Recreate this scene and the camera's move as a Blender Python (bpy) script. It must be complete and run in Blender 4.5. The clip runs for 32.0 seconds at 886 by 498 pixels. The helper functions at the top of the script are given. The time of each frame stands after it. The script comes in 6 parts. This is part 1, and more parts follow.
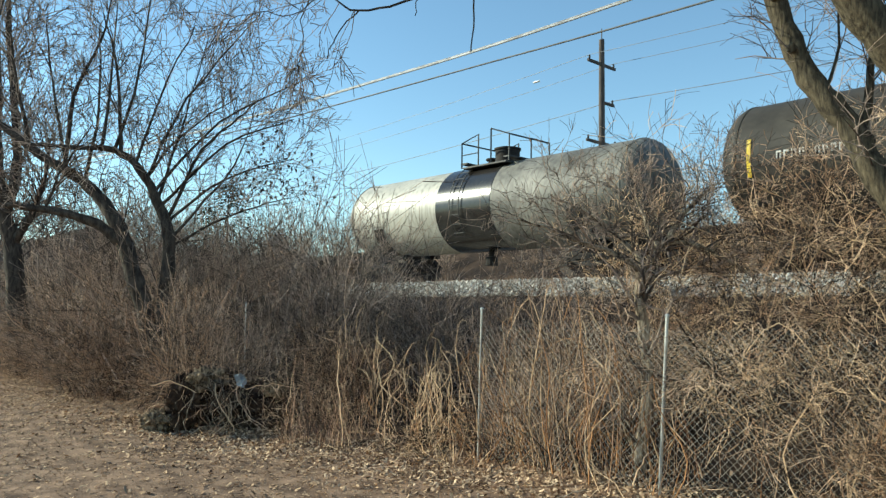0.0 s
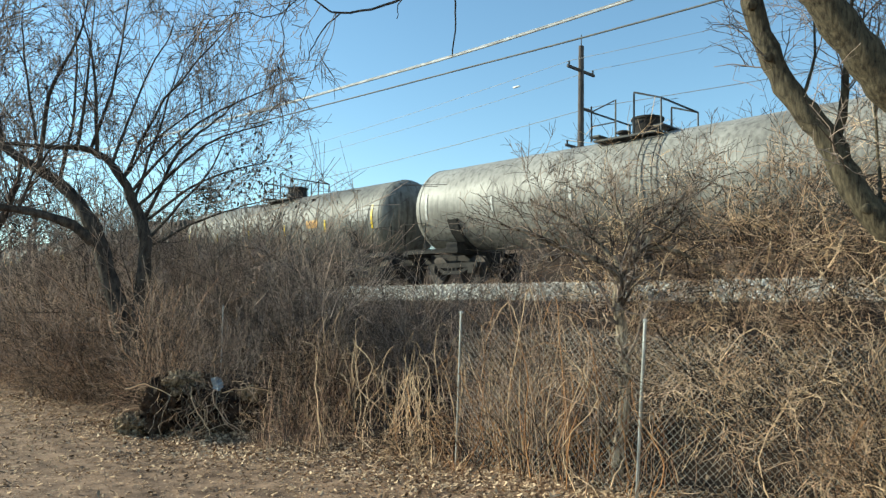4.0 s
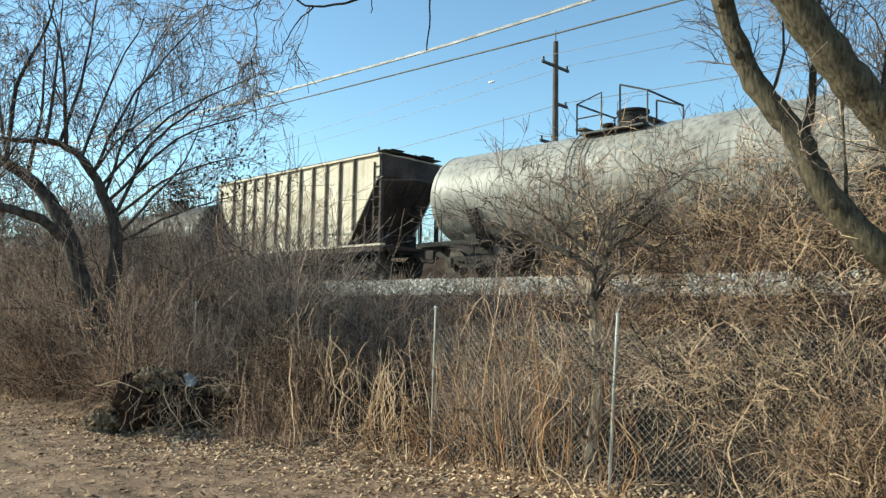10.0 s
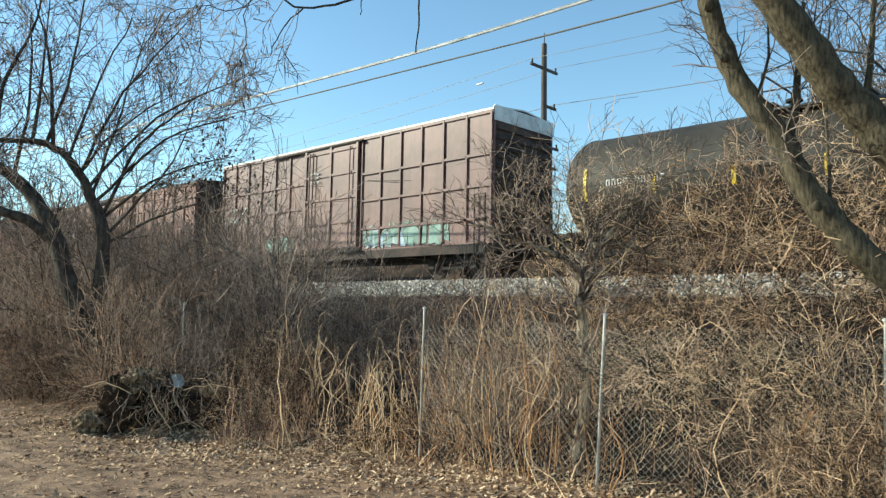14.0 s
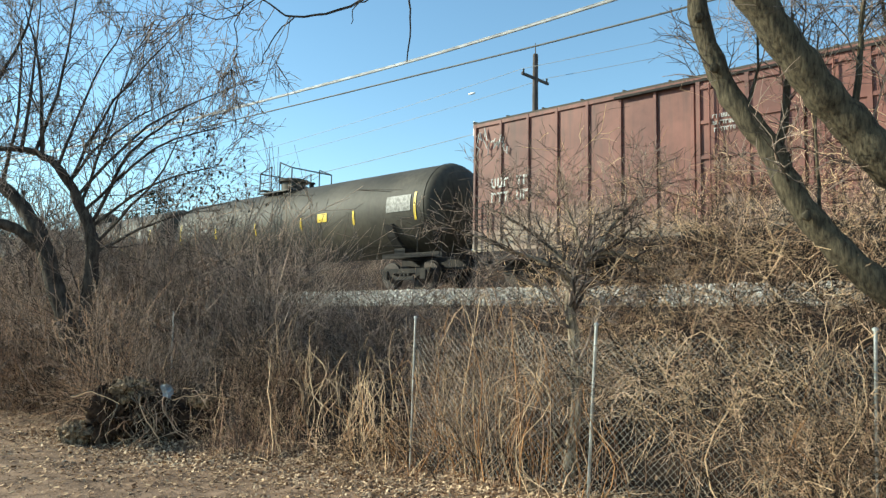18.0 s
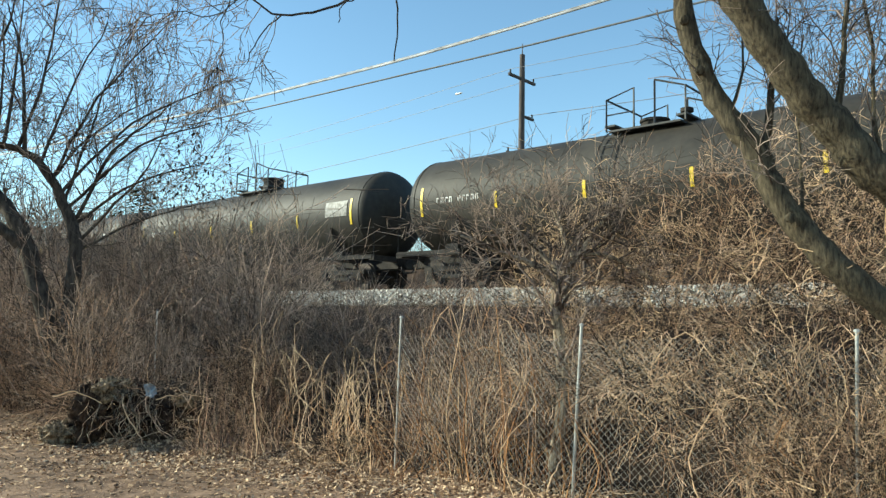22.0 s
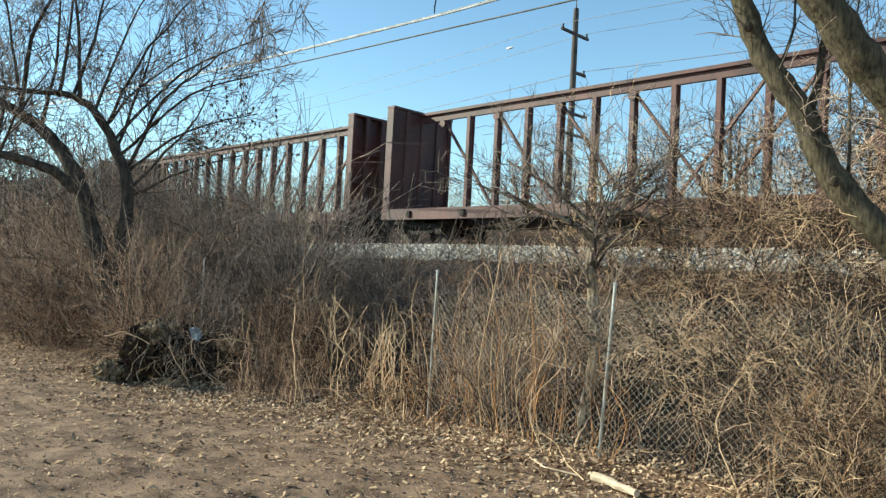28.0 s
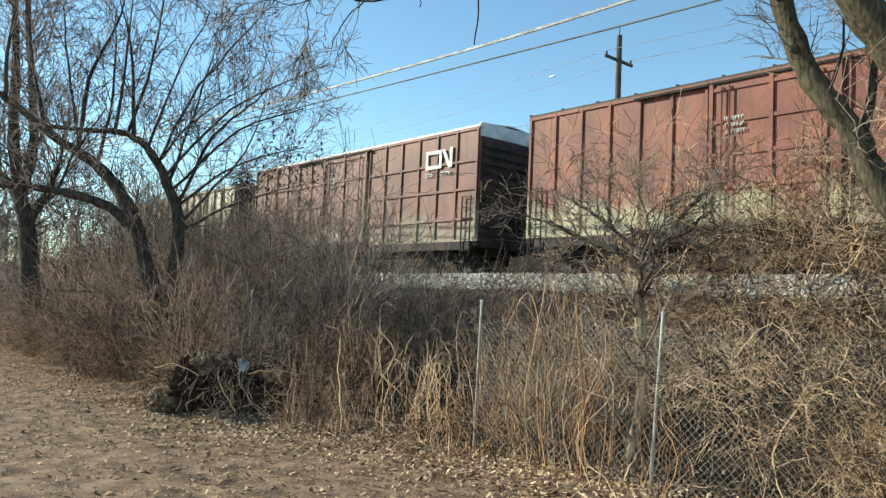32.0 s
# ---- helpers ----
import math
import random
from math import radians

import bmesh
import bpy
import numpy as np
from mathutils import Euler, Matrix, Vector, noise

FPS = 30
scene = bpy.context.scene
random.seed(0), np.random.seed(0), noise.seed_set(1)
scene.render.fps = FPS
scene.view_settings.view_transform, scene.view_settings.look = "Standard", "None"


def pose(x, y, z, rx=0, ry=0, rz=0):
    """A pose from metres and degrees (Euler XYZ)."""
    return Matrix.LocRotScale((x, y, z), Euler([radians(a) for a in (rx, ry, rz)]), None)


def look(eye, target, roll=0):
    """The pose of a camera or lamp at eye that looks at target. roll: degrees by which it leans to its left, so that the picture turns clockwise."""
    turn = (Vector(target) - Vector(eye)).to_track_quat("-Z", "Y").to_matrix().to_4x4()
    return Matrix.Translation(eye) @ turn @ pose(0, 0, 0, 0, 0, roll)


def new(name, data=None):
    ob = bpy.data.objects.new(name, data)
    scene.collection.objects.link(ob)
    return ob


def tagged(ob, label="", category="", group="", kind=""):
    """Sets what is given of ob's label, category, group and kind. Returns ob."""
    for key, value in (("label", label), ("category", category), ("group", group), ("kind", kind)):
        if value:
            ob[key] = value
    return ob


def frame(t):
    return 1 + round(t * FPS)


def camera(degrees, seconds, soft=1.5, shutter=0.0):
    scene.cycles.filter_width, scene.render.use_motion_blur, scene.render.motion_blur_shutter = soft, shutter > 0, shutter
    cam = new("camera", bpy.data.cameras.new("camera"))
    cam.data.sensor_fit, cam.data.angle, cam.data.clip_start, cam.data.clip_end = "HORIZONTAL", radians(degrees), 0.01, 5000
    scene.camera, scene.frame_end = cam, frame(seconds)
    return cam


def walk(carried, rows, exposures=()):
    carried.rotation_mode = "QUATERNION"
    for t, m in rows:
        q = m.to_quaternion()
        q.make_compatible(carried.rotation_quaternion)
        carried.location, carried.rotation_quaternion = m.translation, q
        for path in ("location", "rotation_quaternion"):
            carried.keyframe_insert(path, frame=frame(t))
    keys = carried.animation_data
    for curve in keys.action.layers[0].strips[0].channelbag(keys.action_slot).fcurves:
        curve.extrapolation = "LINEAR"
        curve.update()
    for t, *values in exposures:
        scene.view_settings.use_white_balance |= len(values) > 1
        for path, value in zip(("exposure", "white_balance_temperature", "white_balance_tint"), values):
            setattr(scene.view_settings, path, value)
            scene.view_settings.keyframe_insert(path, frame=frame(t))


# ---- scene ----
cam = camera(61.0, 32.0, 1.35)
PATH = [
    (0, (-0.001, -0.038, 1.748), (-0.001, 1.955, 1.908), 0.9),
    (0.5, (-0.004, -0.035, 1.747), (-0.018, 1.958, 1.914), 1.1),
    (1, (-0.003, -0.039, 1.746), (-0.016, 1.953, 1.924), 1.3),
    (1.5, (-0.005, -0.035, 1.746), (-0.012, 1.957, 1.926), 1.2),
    (2, (-0.005, -0.039, 1.743), (0.011, 1.952, 1.934), 1.4),
    (2.5, (-0.012, -0.035, 1.74), (0.021, 1.956, 1.928), 1.4),
    (3, (-0.008, -0.037, 1.745), (0.036, 1.955, 1.926), 1.2),
    (3.5, (-0.011, -0.034, 1.746), (0.042, 1.957, 1.923), 1.2),
    (5.5, (-0.009, -0.024, 1.746), (0.055, 1.969, 1.902), 1.1),
    (6, (-0.006, -0.021, 1.744), (0.077, 1.971, 1.902), 1.1),
    (6.5, (-0.007, -0.03, 1.744), (0.1, 1.961, 1.897), 1.1),
    (7, (-0.011, -0.036, 1.744), (0.103, 1.955, 1.892), 1.0),
    (7.5, (-0.011, -0.036, 1.744), (0.107, 1.954, 1.898), 1.1),
    (8, (-0.006, -0.036, 1.743), (0.111, 1.954, 1.902), 1.0),
    (8.5, (-0.009, -0.045, 1.744), (0.106, 1.946, 1.903), 1.0),
    (9, (-0.008, -0.044, 1.742), (0.108, 1.946, 1.905), 1.1),
    (9.5, (-0.001, -0.042, 1.74), (0.119, 1.948, 1.903), 1.1),
    (10, (-0.004, -0.043, 1.745), (0.118, 1.947, 1.904), 1.0),
    (10.5, (-0.002, -0.04, 1.736), (0.118, 1.949, 1.9), 1.0),
    (11, (0.007, 0.004, 1.753), (0.138, 1.993, 1.914), 1.1),
    (11.5, (-0.007, -0.069, 1.73), (0.131, 1.919, 1.892), 1.1),
    (12, (-0.006, -0.072, 1.735), (0.132, 1.916, 1.898), 1.1),
    (12.5, (-0.007, -0.069, 1.732), (0.132, 1.919, 1.894), 1.1),
    (13, (-0.007, -0.073, 1.731), (0.135, 1.915, 1.895), 1.0),
    (13.5, (-0.006, -0.066, 1.73), (0.145, 1.922, 1.894), 1.0),
    (14, (-0.007, -0.075, 1.734), (0.145, 1.912, 1.898), 1.0),
    (14.5, (-0.009, -0.079, 1.732), (0.143, 1.908, 1.901), 1.0),
    (16.5, (-0.007, -0.059, 1.738), (0.163, 1.925, 1.921), 1.1),
    (17, (-0.004, -0.06, 1.745), (0.171, 1.924, 1.929), 1.0),
    (17.5, (-0.003, -0.067, 1.739), (0.171, 1.917, 1.924), 0.9),
    (18, (-0.002, -0.059, 1.735), (0.172, 1.925, 1.924), 1.0),
    (18.5, (-0.005, -0.065, 1.739), (0.173, 1.918, 1.927), 1.0),
    (19, (-0.002, -0.06, 1.736), (0.184, 1.923, 1.924), 1.0),
    (19.5, (0.003, -0.05, 1.73), (0.195, 1.932, 1.916), 1.0),
    (20, (0.004, -0.042, 1.732), (0.2, 1.94, 1.915), 1.1),
    (20.5, (0.004, -0.046, 1.732), (0.202, 1.935, 1.917), 1.2),
    (21, (-0.001, -0.053, 1.736), (0.2, 1.928, 1.922), 1.2),
    (21.5, (-0.004, -0.054, 1.733), (0.205, 1.926, 1.921), 1.2),
    (22, (-0.003, -0.058, 1.738), (0.208, 1.922, 1.927), 1.2),
    (22.5, (0.002, -0.06, 1.733), (0.214, 1.92, 1.925), 1.4),
    (23, (-0.001, -0.064, 1.738), (0.209, 1.916, 1.93), 1.2),
    (23.5, (0.003, -0.051, 1.737), (0.215, 1.929, 1.924), 1.2),
    (24, (0.01, -0.048, 1.736), (0.268, 1.927, 1.918), 1.1),
    (24.5, (0.035, -0.086, 1.733), (0.247, 1.893, 1.926), 0.8),
    (25, (0.105, -0.081, 1.752), (0.269, 1.904, 1.935), 1.1),
    (25.5, (0.13, -0.077, 1.745), (0.279, 1.911, 1.901), 1.8),
    (26, (0.135, -0.068, 1.732), (0.276, 1.923, 1.85), 2.5),
    (26.5, (0.121, -0.083, 1.726), (0.252, 1.911, 1.821), 2.9),
    (28.5, (0.114, -0.117, 1.72), (0.187, 1.881, 1.787), 2.9),
    (29, (0.13, -0.119, 1.715), (0.185, 1.878, 1.804), 2.7),
    (29.5, (0.135, -0.076, 1.717), (0.171, 1.921, 1.816), 2.6),
    (30, (0.131, -0.106, 1.719), (0.151, 1.891, 1.83), 2.4),
    (30.5, (0.138, -0.095, 1.72), (0.132, 1.902, 1.84), 2.3),
    (31, (0.138, -0.095, 1.719), (0.122, 1.9, 1.85), 2.3),
    (31.5, (0.136, -0.093, 1.723), (0.102, 1.902, 1.863), 2.2),
    (32, (0.145, -0.088, 1.738), (0.108, 1.907, 1.877), 2.6),
]
walk(cam, [(t, look(eye, goal, lean)) for t, eye, goal, lean in PATH],
     [(0, 0.56), (3, 0.59), (8, 0.65), (14, 0.71), (20, 0.71), (24, 0.70), (26, 0.69), (29, 0.67), (32, 0.66)])

# ---- world, sun, exposure ----
SUN = Vector((-0.90, 0.20, 0.43)).normalized()
world = bpy.data.worlds.new("sky")
scene.world = world
world.use_nodes = True
wn = world.node_tree
sky = wn.nodes.new("ShaderNodeTexSky")
sky.sky_type, sky.sun_disc = "NISHITA", False
sky.sun_elevation, sky.sun_rotation = math.asin(SUN.z), math.atan2(SUN.x, SUN.y)
sky.air_density, sky.dust_density, sky.ozone_density = 1.0, 0.0, 1.15
wn.links.new(sky.outputs[0], wn.nodes["Background"].inputs[0])
wn.nodes["Background"].inputs[1].default_value = 0.134
lamp = bpy.data.lights.new("sun", "SUN")
lamp.energy, lamp.angle, lamp.color = 5.0, radians(0.53), (1.0, 0.87, 0.70)
sun = new("sun", lamp)
sun.matrix_world = look((0, 0, 60), Vector((0, 0, 60)) - SUN)
scene.view_settings.use_white_balance = True
scene.view_settings.white_balance_temperature, scene.view_settings.white_balance_tint = 5930, -8.5

# ---- plan: the track frame. x runs the way the train goes, y away from the camera ----
TURN = -47.8
TRACK = pose(0, 0, 0, 0, 0, TURN)
RAIL = 2.75
MID = 18.5


# ---- mesh building ----
class Build:
    """Collects vertices and faces of one mesh."""

    def __init__(self):
        self.v, self.f = [], []

    def quad(self, *pts):
        k = len(self.v)
        self.v += [tuple(p) for p in pts]
        self.f.append(tuple(range(k, k + len(pts))))

    def box(self, x0, x1, y0, y1, z0, z1):
        k = len(self.v)
        self.v += [(x0, y0, z0), (x1, y0, z0), (x1, y1, z0), (x0, y1, z0), (x0, y0, z1), (x1, y0, z1), (x1, y1, z1), (x0, y1, z1)]
        self.f += [tuple(k + i for i in q) for q in ((0, 3, 2, 1), (4, 5, 6, 7), (0, 1, 5, 4), (1, 2, 6, 5), (2, 3, 7, 6), (3, 0, 4, 7))]
        return self

    def slab(self, x0, x1, y0, y1, z0, z1, b=0.02):
        """A box with chamfered upright and top edges."""
        k = len(self.v)
        ring = [(x0 + b, y0), (x1 - b, y0), (x1, y0 + b), (x1, y1 - b), (x1 - b, y1), (x0 + b, y1), (x0, y1 - b), (x0, y0 + b)]
        cx, cy = (x0 + x1) / 2, (y0 + y1) / 2
        top = [(cx + (x - cx) * (1 - b / max(x1 - x0, b * 3)), cy + (y - cy) * (1 - b / max(y1 - y0, b * 3))) for x, y in ring]
        self.v += [(x, y, z0) for x, y in ring] + [(x, y, z1 - b) for x, y in ring] + [(x, y, z1) for x, y in top]
        for lo, hi in ((0, 8), (8, 16)):
            self.f += [(k + lo + i, k + lo + (i + 1) % 8, k + hi + (i + 1) % 8, k + hi + i) for i in range(8)]
        self.f += [tuple(k + 16 + i for i in range(8)), tuple(k + 7 - i for i in range(8))]
        return self

    def tube(self, pts, rad, sides=6, caps=True):
        """A tube through pts; rad is one radius or one for each point."""
        pts = [Vector(p) for p in pts]
        n = len(pts)
        if not hasattr(rad, "__len__"):
            rad = [rad] * n
        k = len(self.v)
        way = (pts[1] - pts[0]).normalized()
        a = way.orthogonal().normalized()
        for i in range(n):
            w = (pts[min(i + 1, n - 1)] - pts[max(i - 1, 0)]).normalized()
            a = a - w * a.dot(w)
            a = a.normalized() if a.length > 1e-6 else w.orthogonal().normalized()
            b = w.cross(a)
            p, r = pts[i], rad[i]
            for j in range(sides):
                c, q = CIRCLE[sides][j]
                self.v.append((p.x + r * (c * a.x + q * b.x), p.y + r * (c * a.y + q * b.y), p.z + r * (c * a.z + q * b.z)))
        for i in range(n - 1):
            for j in range(sides):
                j2 = (j + 1) % sides
                self.f.append((k + i * sides + j, k + i * sides + j2, k + (i + 1) * sides + j2, k + (i + 1) * sides + j))
        if caps and sides > 3:
            self.f += [tuple(k + sides - 1 - j for j in range(sides)), tuple(k + (n - 1) * sides + j for j in range(sides))]
        return self

    def lathe(self, profile, centre, axis="x", sides=32, closed=True):
        """Turns (along, radius) pairs about a line through centre."""
        k = len(self.v)
        cx, cy, cz = centre
        for along, r in profile:
            for j in range(sides):
                c, q = r * math.cos(2 * math.pi * j / sides), r * math.sin(2 * math.pi * j / sides)
                self.v.append({"x": (cx + along, cy + c, cz + q), "y": (cx + q, cy + along, cz + c), "z": (cx + c, cy + q, cz + along)}[axis])
        for i in range(len(profile) - 1):
            for j in range(sides):
                j2 = (j + 1) % sides
                self.f.append((k + i * sides + j, k + i * sides + j2, k + (i + 1) * sides + j2, k + (i + 1) * sides + j))
        if closed:
            self.f += [tuple(k + sides - 1 - j for j in range(sides)), tuple(k + (len(profile) - 1) * sides + j for j in range(sides))]
        return self

    def mesh(self, name, material, smooth=False):
        me = bpy.data.meshes.new(name)
        me.from_pydata(self.v, [], self.f)
        me.materials.append(material)
        bm = bmesh.new()
        bm.from_mesh(me)
        bmesh.ops.recalc_face_normals(bm, faces=bm.faces)
        bm.to_mesh(me)
        bm.free()
        if smooth:
            me.shade_smooth()
            me.set_sharp_from_angle(angle=radians(38))
        return me


CIRCLE = {n: [(math.cos(2 * math.pi * j / n), math.sin(2 * math.pi * j / n)) for j in range(n)] for n in range(3, 17)}


def arrays(name, verts, faces, material):
    """A mesh straight from arrays of vertices and of faces with one number of corners."""
    me = bpy.data.meshes.new(name)
    verts, faces = np.asarray(verts, np.float32), np.asarray(faces, np.int32)
    c = faces.shape[1]
    me.vertices.add(len(verts))
    me.vertices.foreach_set("co", verts.ravel())
    me.loops.add(faces.size)
    me.loops.foreach_set("vertex_index", faces.ravel())
    me.polygons.add(len(faces))
    me.polygons.foreach_set("loop_start", np.arange(0, faces.size, c, dtype=np.int32))
    me.update(calc_edges=True)
    me.materials.append(material)
    return me


def part(name, build, material, parent, label="", smooth=False):
    ob = new(name, build if isinstance(build, bpy.types.Mesh) else build.mesh(name, material, smooth))
    ob.parent = parent
    return tagged(ob, label)


def thing(name, label, category, group="", m=None):
    ob = new(name)
    if m is not None:
        ob.matrix_basis = m
    return tagged(ob, label, category, group)


def single(name, build, material, label, category, kind="", m=None, smooth=False):
    ob = new(name, build if isinstance(build, bpy.types.Mesh) else build.mesh(name, material, smooth))
    if m is not None:
        ob.matrix_basis = m
    return tagged(ob, label, category, "", kind)


# ---- materials ----
def surface(name, a, b, rough=0.8, scale=3.0, fine=40.0, bump=0.2, metal=0.0, spread=(0.35, 0.65), stretch=(1, 1, 1), island=0.0, fade=None, streak=0.0, spec=0.5):
    """Two colours mixed by coarse and fine noise, with fine relief. fade: (colour, height, width) of worn pale paint low down;
    streak: how strongly dirt runs down in lines; island: how much each piece differs."""
    mt = bpy.data.materials.new(name)
    mt.use_nodes = True
    t = mt.node_tree
    N, L = t.nodes.new, t.links.new
    bsdf = t.nodes["Principled BSDF"]
    co = N("ShaderNodeTexCoord")
    mp = N("ShaderNodeMapping")
    mp.inputs["Scale"].default_value = stretch
    L(co.outputs["Object"], mp.inputs[0])
    n1, n2 = N("ShaderNodeTexNoise"), N("ShaderNodeTexNoise")
    n1.inputs["Scale"].default_value, n1.inputs["Detail"].default_value = scale, 6
    n2.inputs["Scale"].default_value, n2.inputs["Detail"].default_value = fine, 3
    L(mp.outputs[0], n1.inputs["Vector"])
    L(mp.outputs[0], n2.inputs["Vector"])
    add = N("ShaderNodeMath")
    add.operation = "MULTIPLY_ADD"
    L(n2.outputs[0], add.inputs[0])
    add.inputs[1].default_value = 0.35
    L(n1.outputs[0], add.inputs[2])
    last = add.outputs[0]
    if island:
        geo = N("ShaderNodeNewGeometry")
        im = N("ShaderNodeMath")
        im.operation = "MULTIPLY_ADD"
        L(geo.outputs["Random Per Island"], im.inputs[0])
        im.inputs[1].default_value = island
        L(last, im.inputs[2])
        last = im.outputs[0]
    ramp = N("ShaderNodeMapRange")
    ramp.inputs["From Min"].default_value, ramp.inputs["From Max"].default_value = spread[0] + 0.17 + island / 2, spread[1] + 0.17 + island / 2
    L(last, ramp.inputs["Value"])
    mix = N("ShaderNodeMix")
    mix.data_type = "RGBA"
    mix.inputs["A"].default_value, mix.inputs["B"].default_value = (*a, 1), (*b, 1)
    L(ramp.outputs[0], mix.inputs["Factor"])
    col = mix.outputs["Result"]
    if fade:
        sep = N("ShaderNodeSeparateXYZ")
        L(co.outputs["Object"], sep.inputs[0])
        nz = N("ShaderNodeMath")
        nz.operation = "MULTIPLY_ADD"
        L(n1.outputs[0], nz.inputs[0])
        nz.inputs[1].default_value = 3.2
        L(sep.outputs["Z"], nz.inputs[2])
        fr = N("ShaderNodeMapRange")
        fr.inputs["From Min"].default_value, fr.inputs["From Max"].default_value = fade[1] + fade[2] + 1.6, fade[1] - fade[2] + 1.6
        L(nz.outputs[0], fr.inputs["Value"])
        fm = N("ShaderNodeMix")
        fm.data_type = "RGBA"
        L(fr.outputs[0], fm.inputs["Factor"])
        L(col, fm.inputs["A"])
        fm.inputs["B"].default_value = (*fade[0], 1)
        col = fm.outputs["Result"]
    if streak:
        sm = N("ShaderNodeMapping")
        sm.inputs["Scale"].default_value = (5, 5, 0.35)
        L(co.outputs["Object"], sm.inputs[0])
        sn = N("ShaderNodeTexNoise")
        sn.inputs["Scale"].default_value, sn.inputs["Detail"].default_value = 1.5, 5
        L(sm.outputs[0], sn.inputs["Vector"])
        sr = N("ShaderNodeMapRange")
        sr.inputs["From Min"].default_value, sr.inputs["From Max"].default_value = 0.48, 0.72
        sr.inputs["To Max"].default_value = streak
        L(sn.outputs[0], sr.inputs["Value"])
        smx = N("ShaderNodeMix")
        smx.data_type = "RGBA"
        L(sr.outputs[0], smx.inputs["Factor"])
        L(col, smx.inputs["A"])
        smx.inputs["B"].default_value = (0.035, 0.026, 0.02, 1)
        col = smx.outputs["Result"]
    L(col, bsdf.inputs["Base Color"])
    bsdf.inputs["Roughness"].default_value, bsdf.inputs["Metallic"].default_value = rough, metal
    bsdf.inputs["Specular IOR Level"].default_value = spec
    if bump:
        bp = N("ShaderNodeBump")
        bp.inputs["Strength"].default_value, bp.inputs["Distance"].default_value = bump, 0.02
        L(add.outputs[0], bp.inputs["Height"])
        L(bp.outputs[0], bsdf.inputs["Normal"])
    return mt


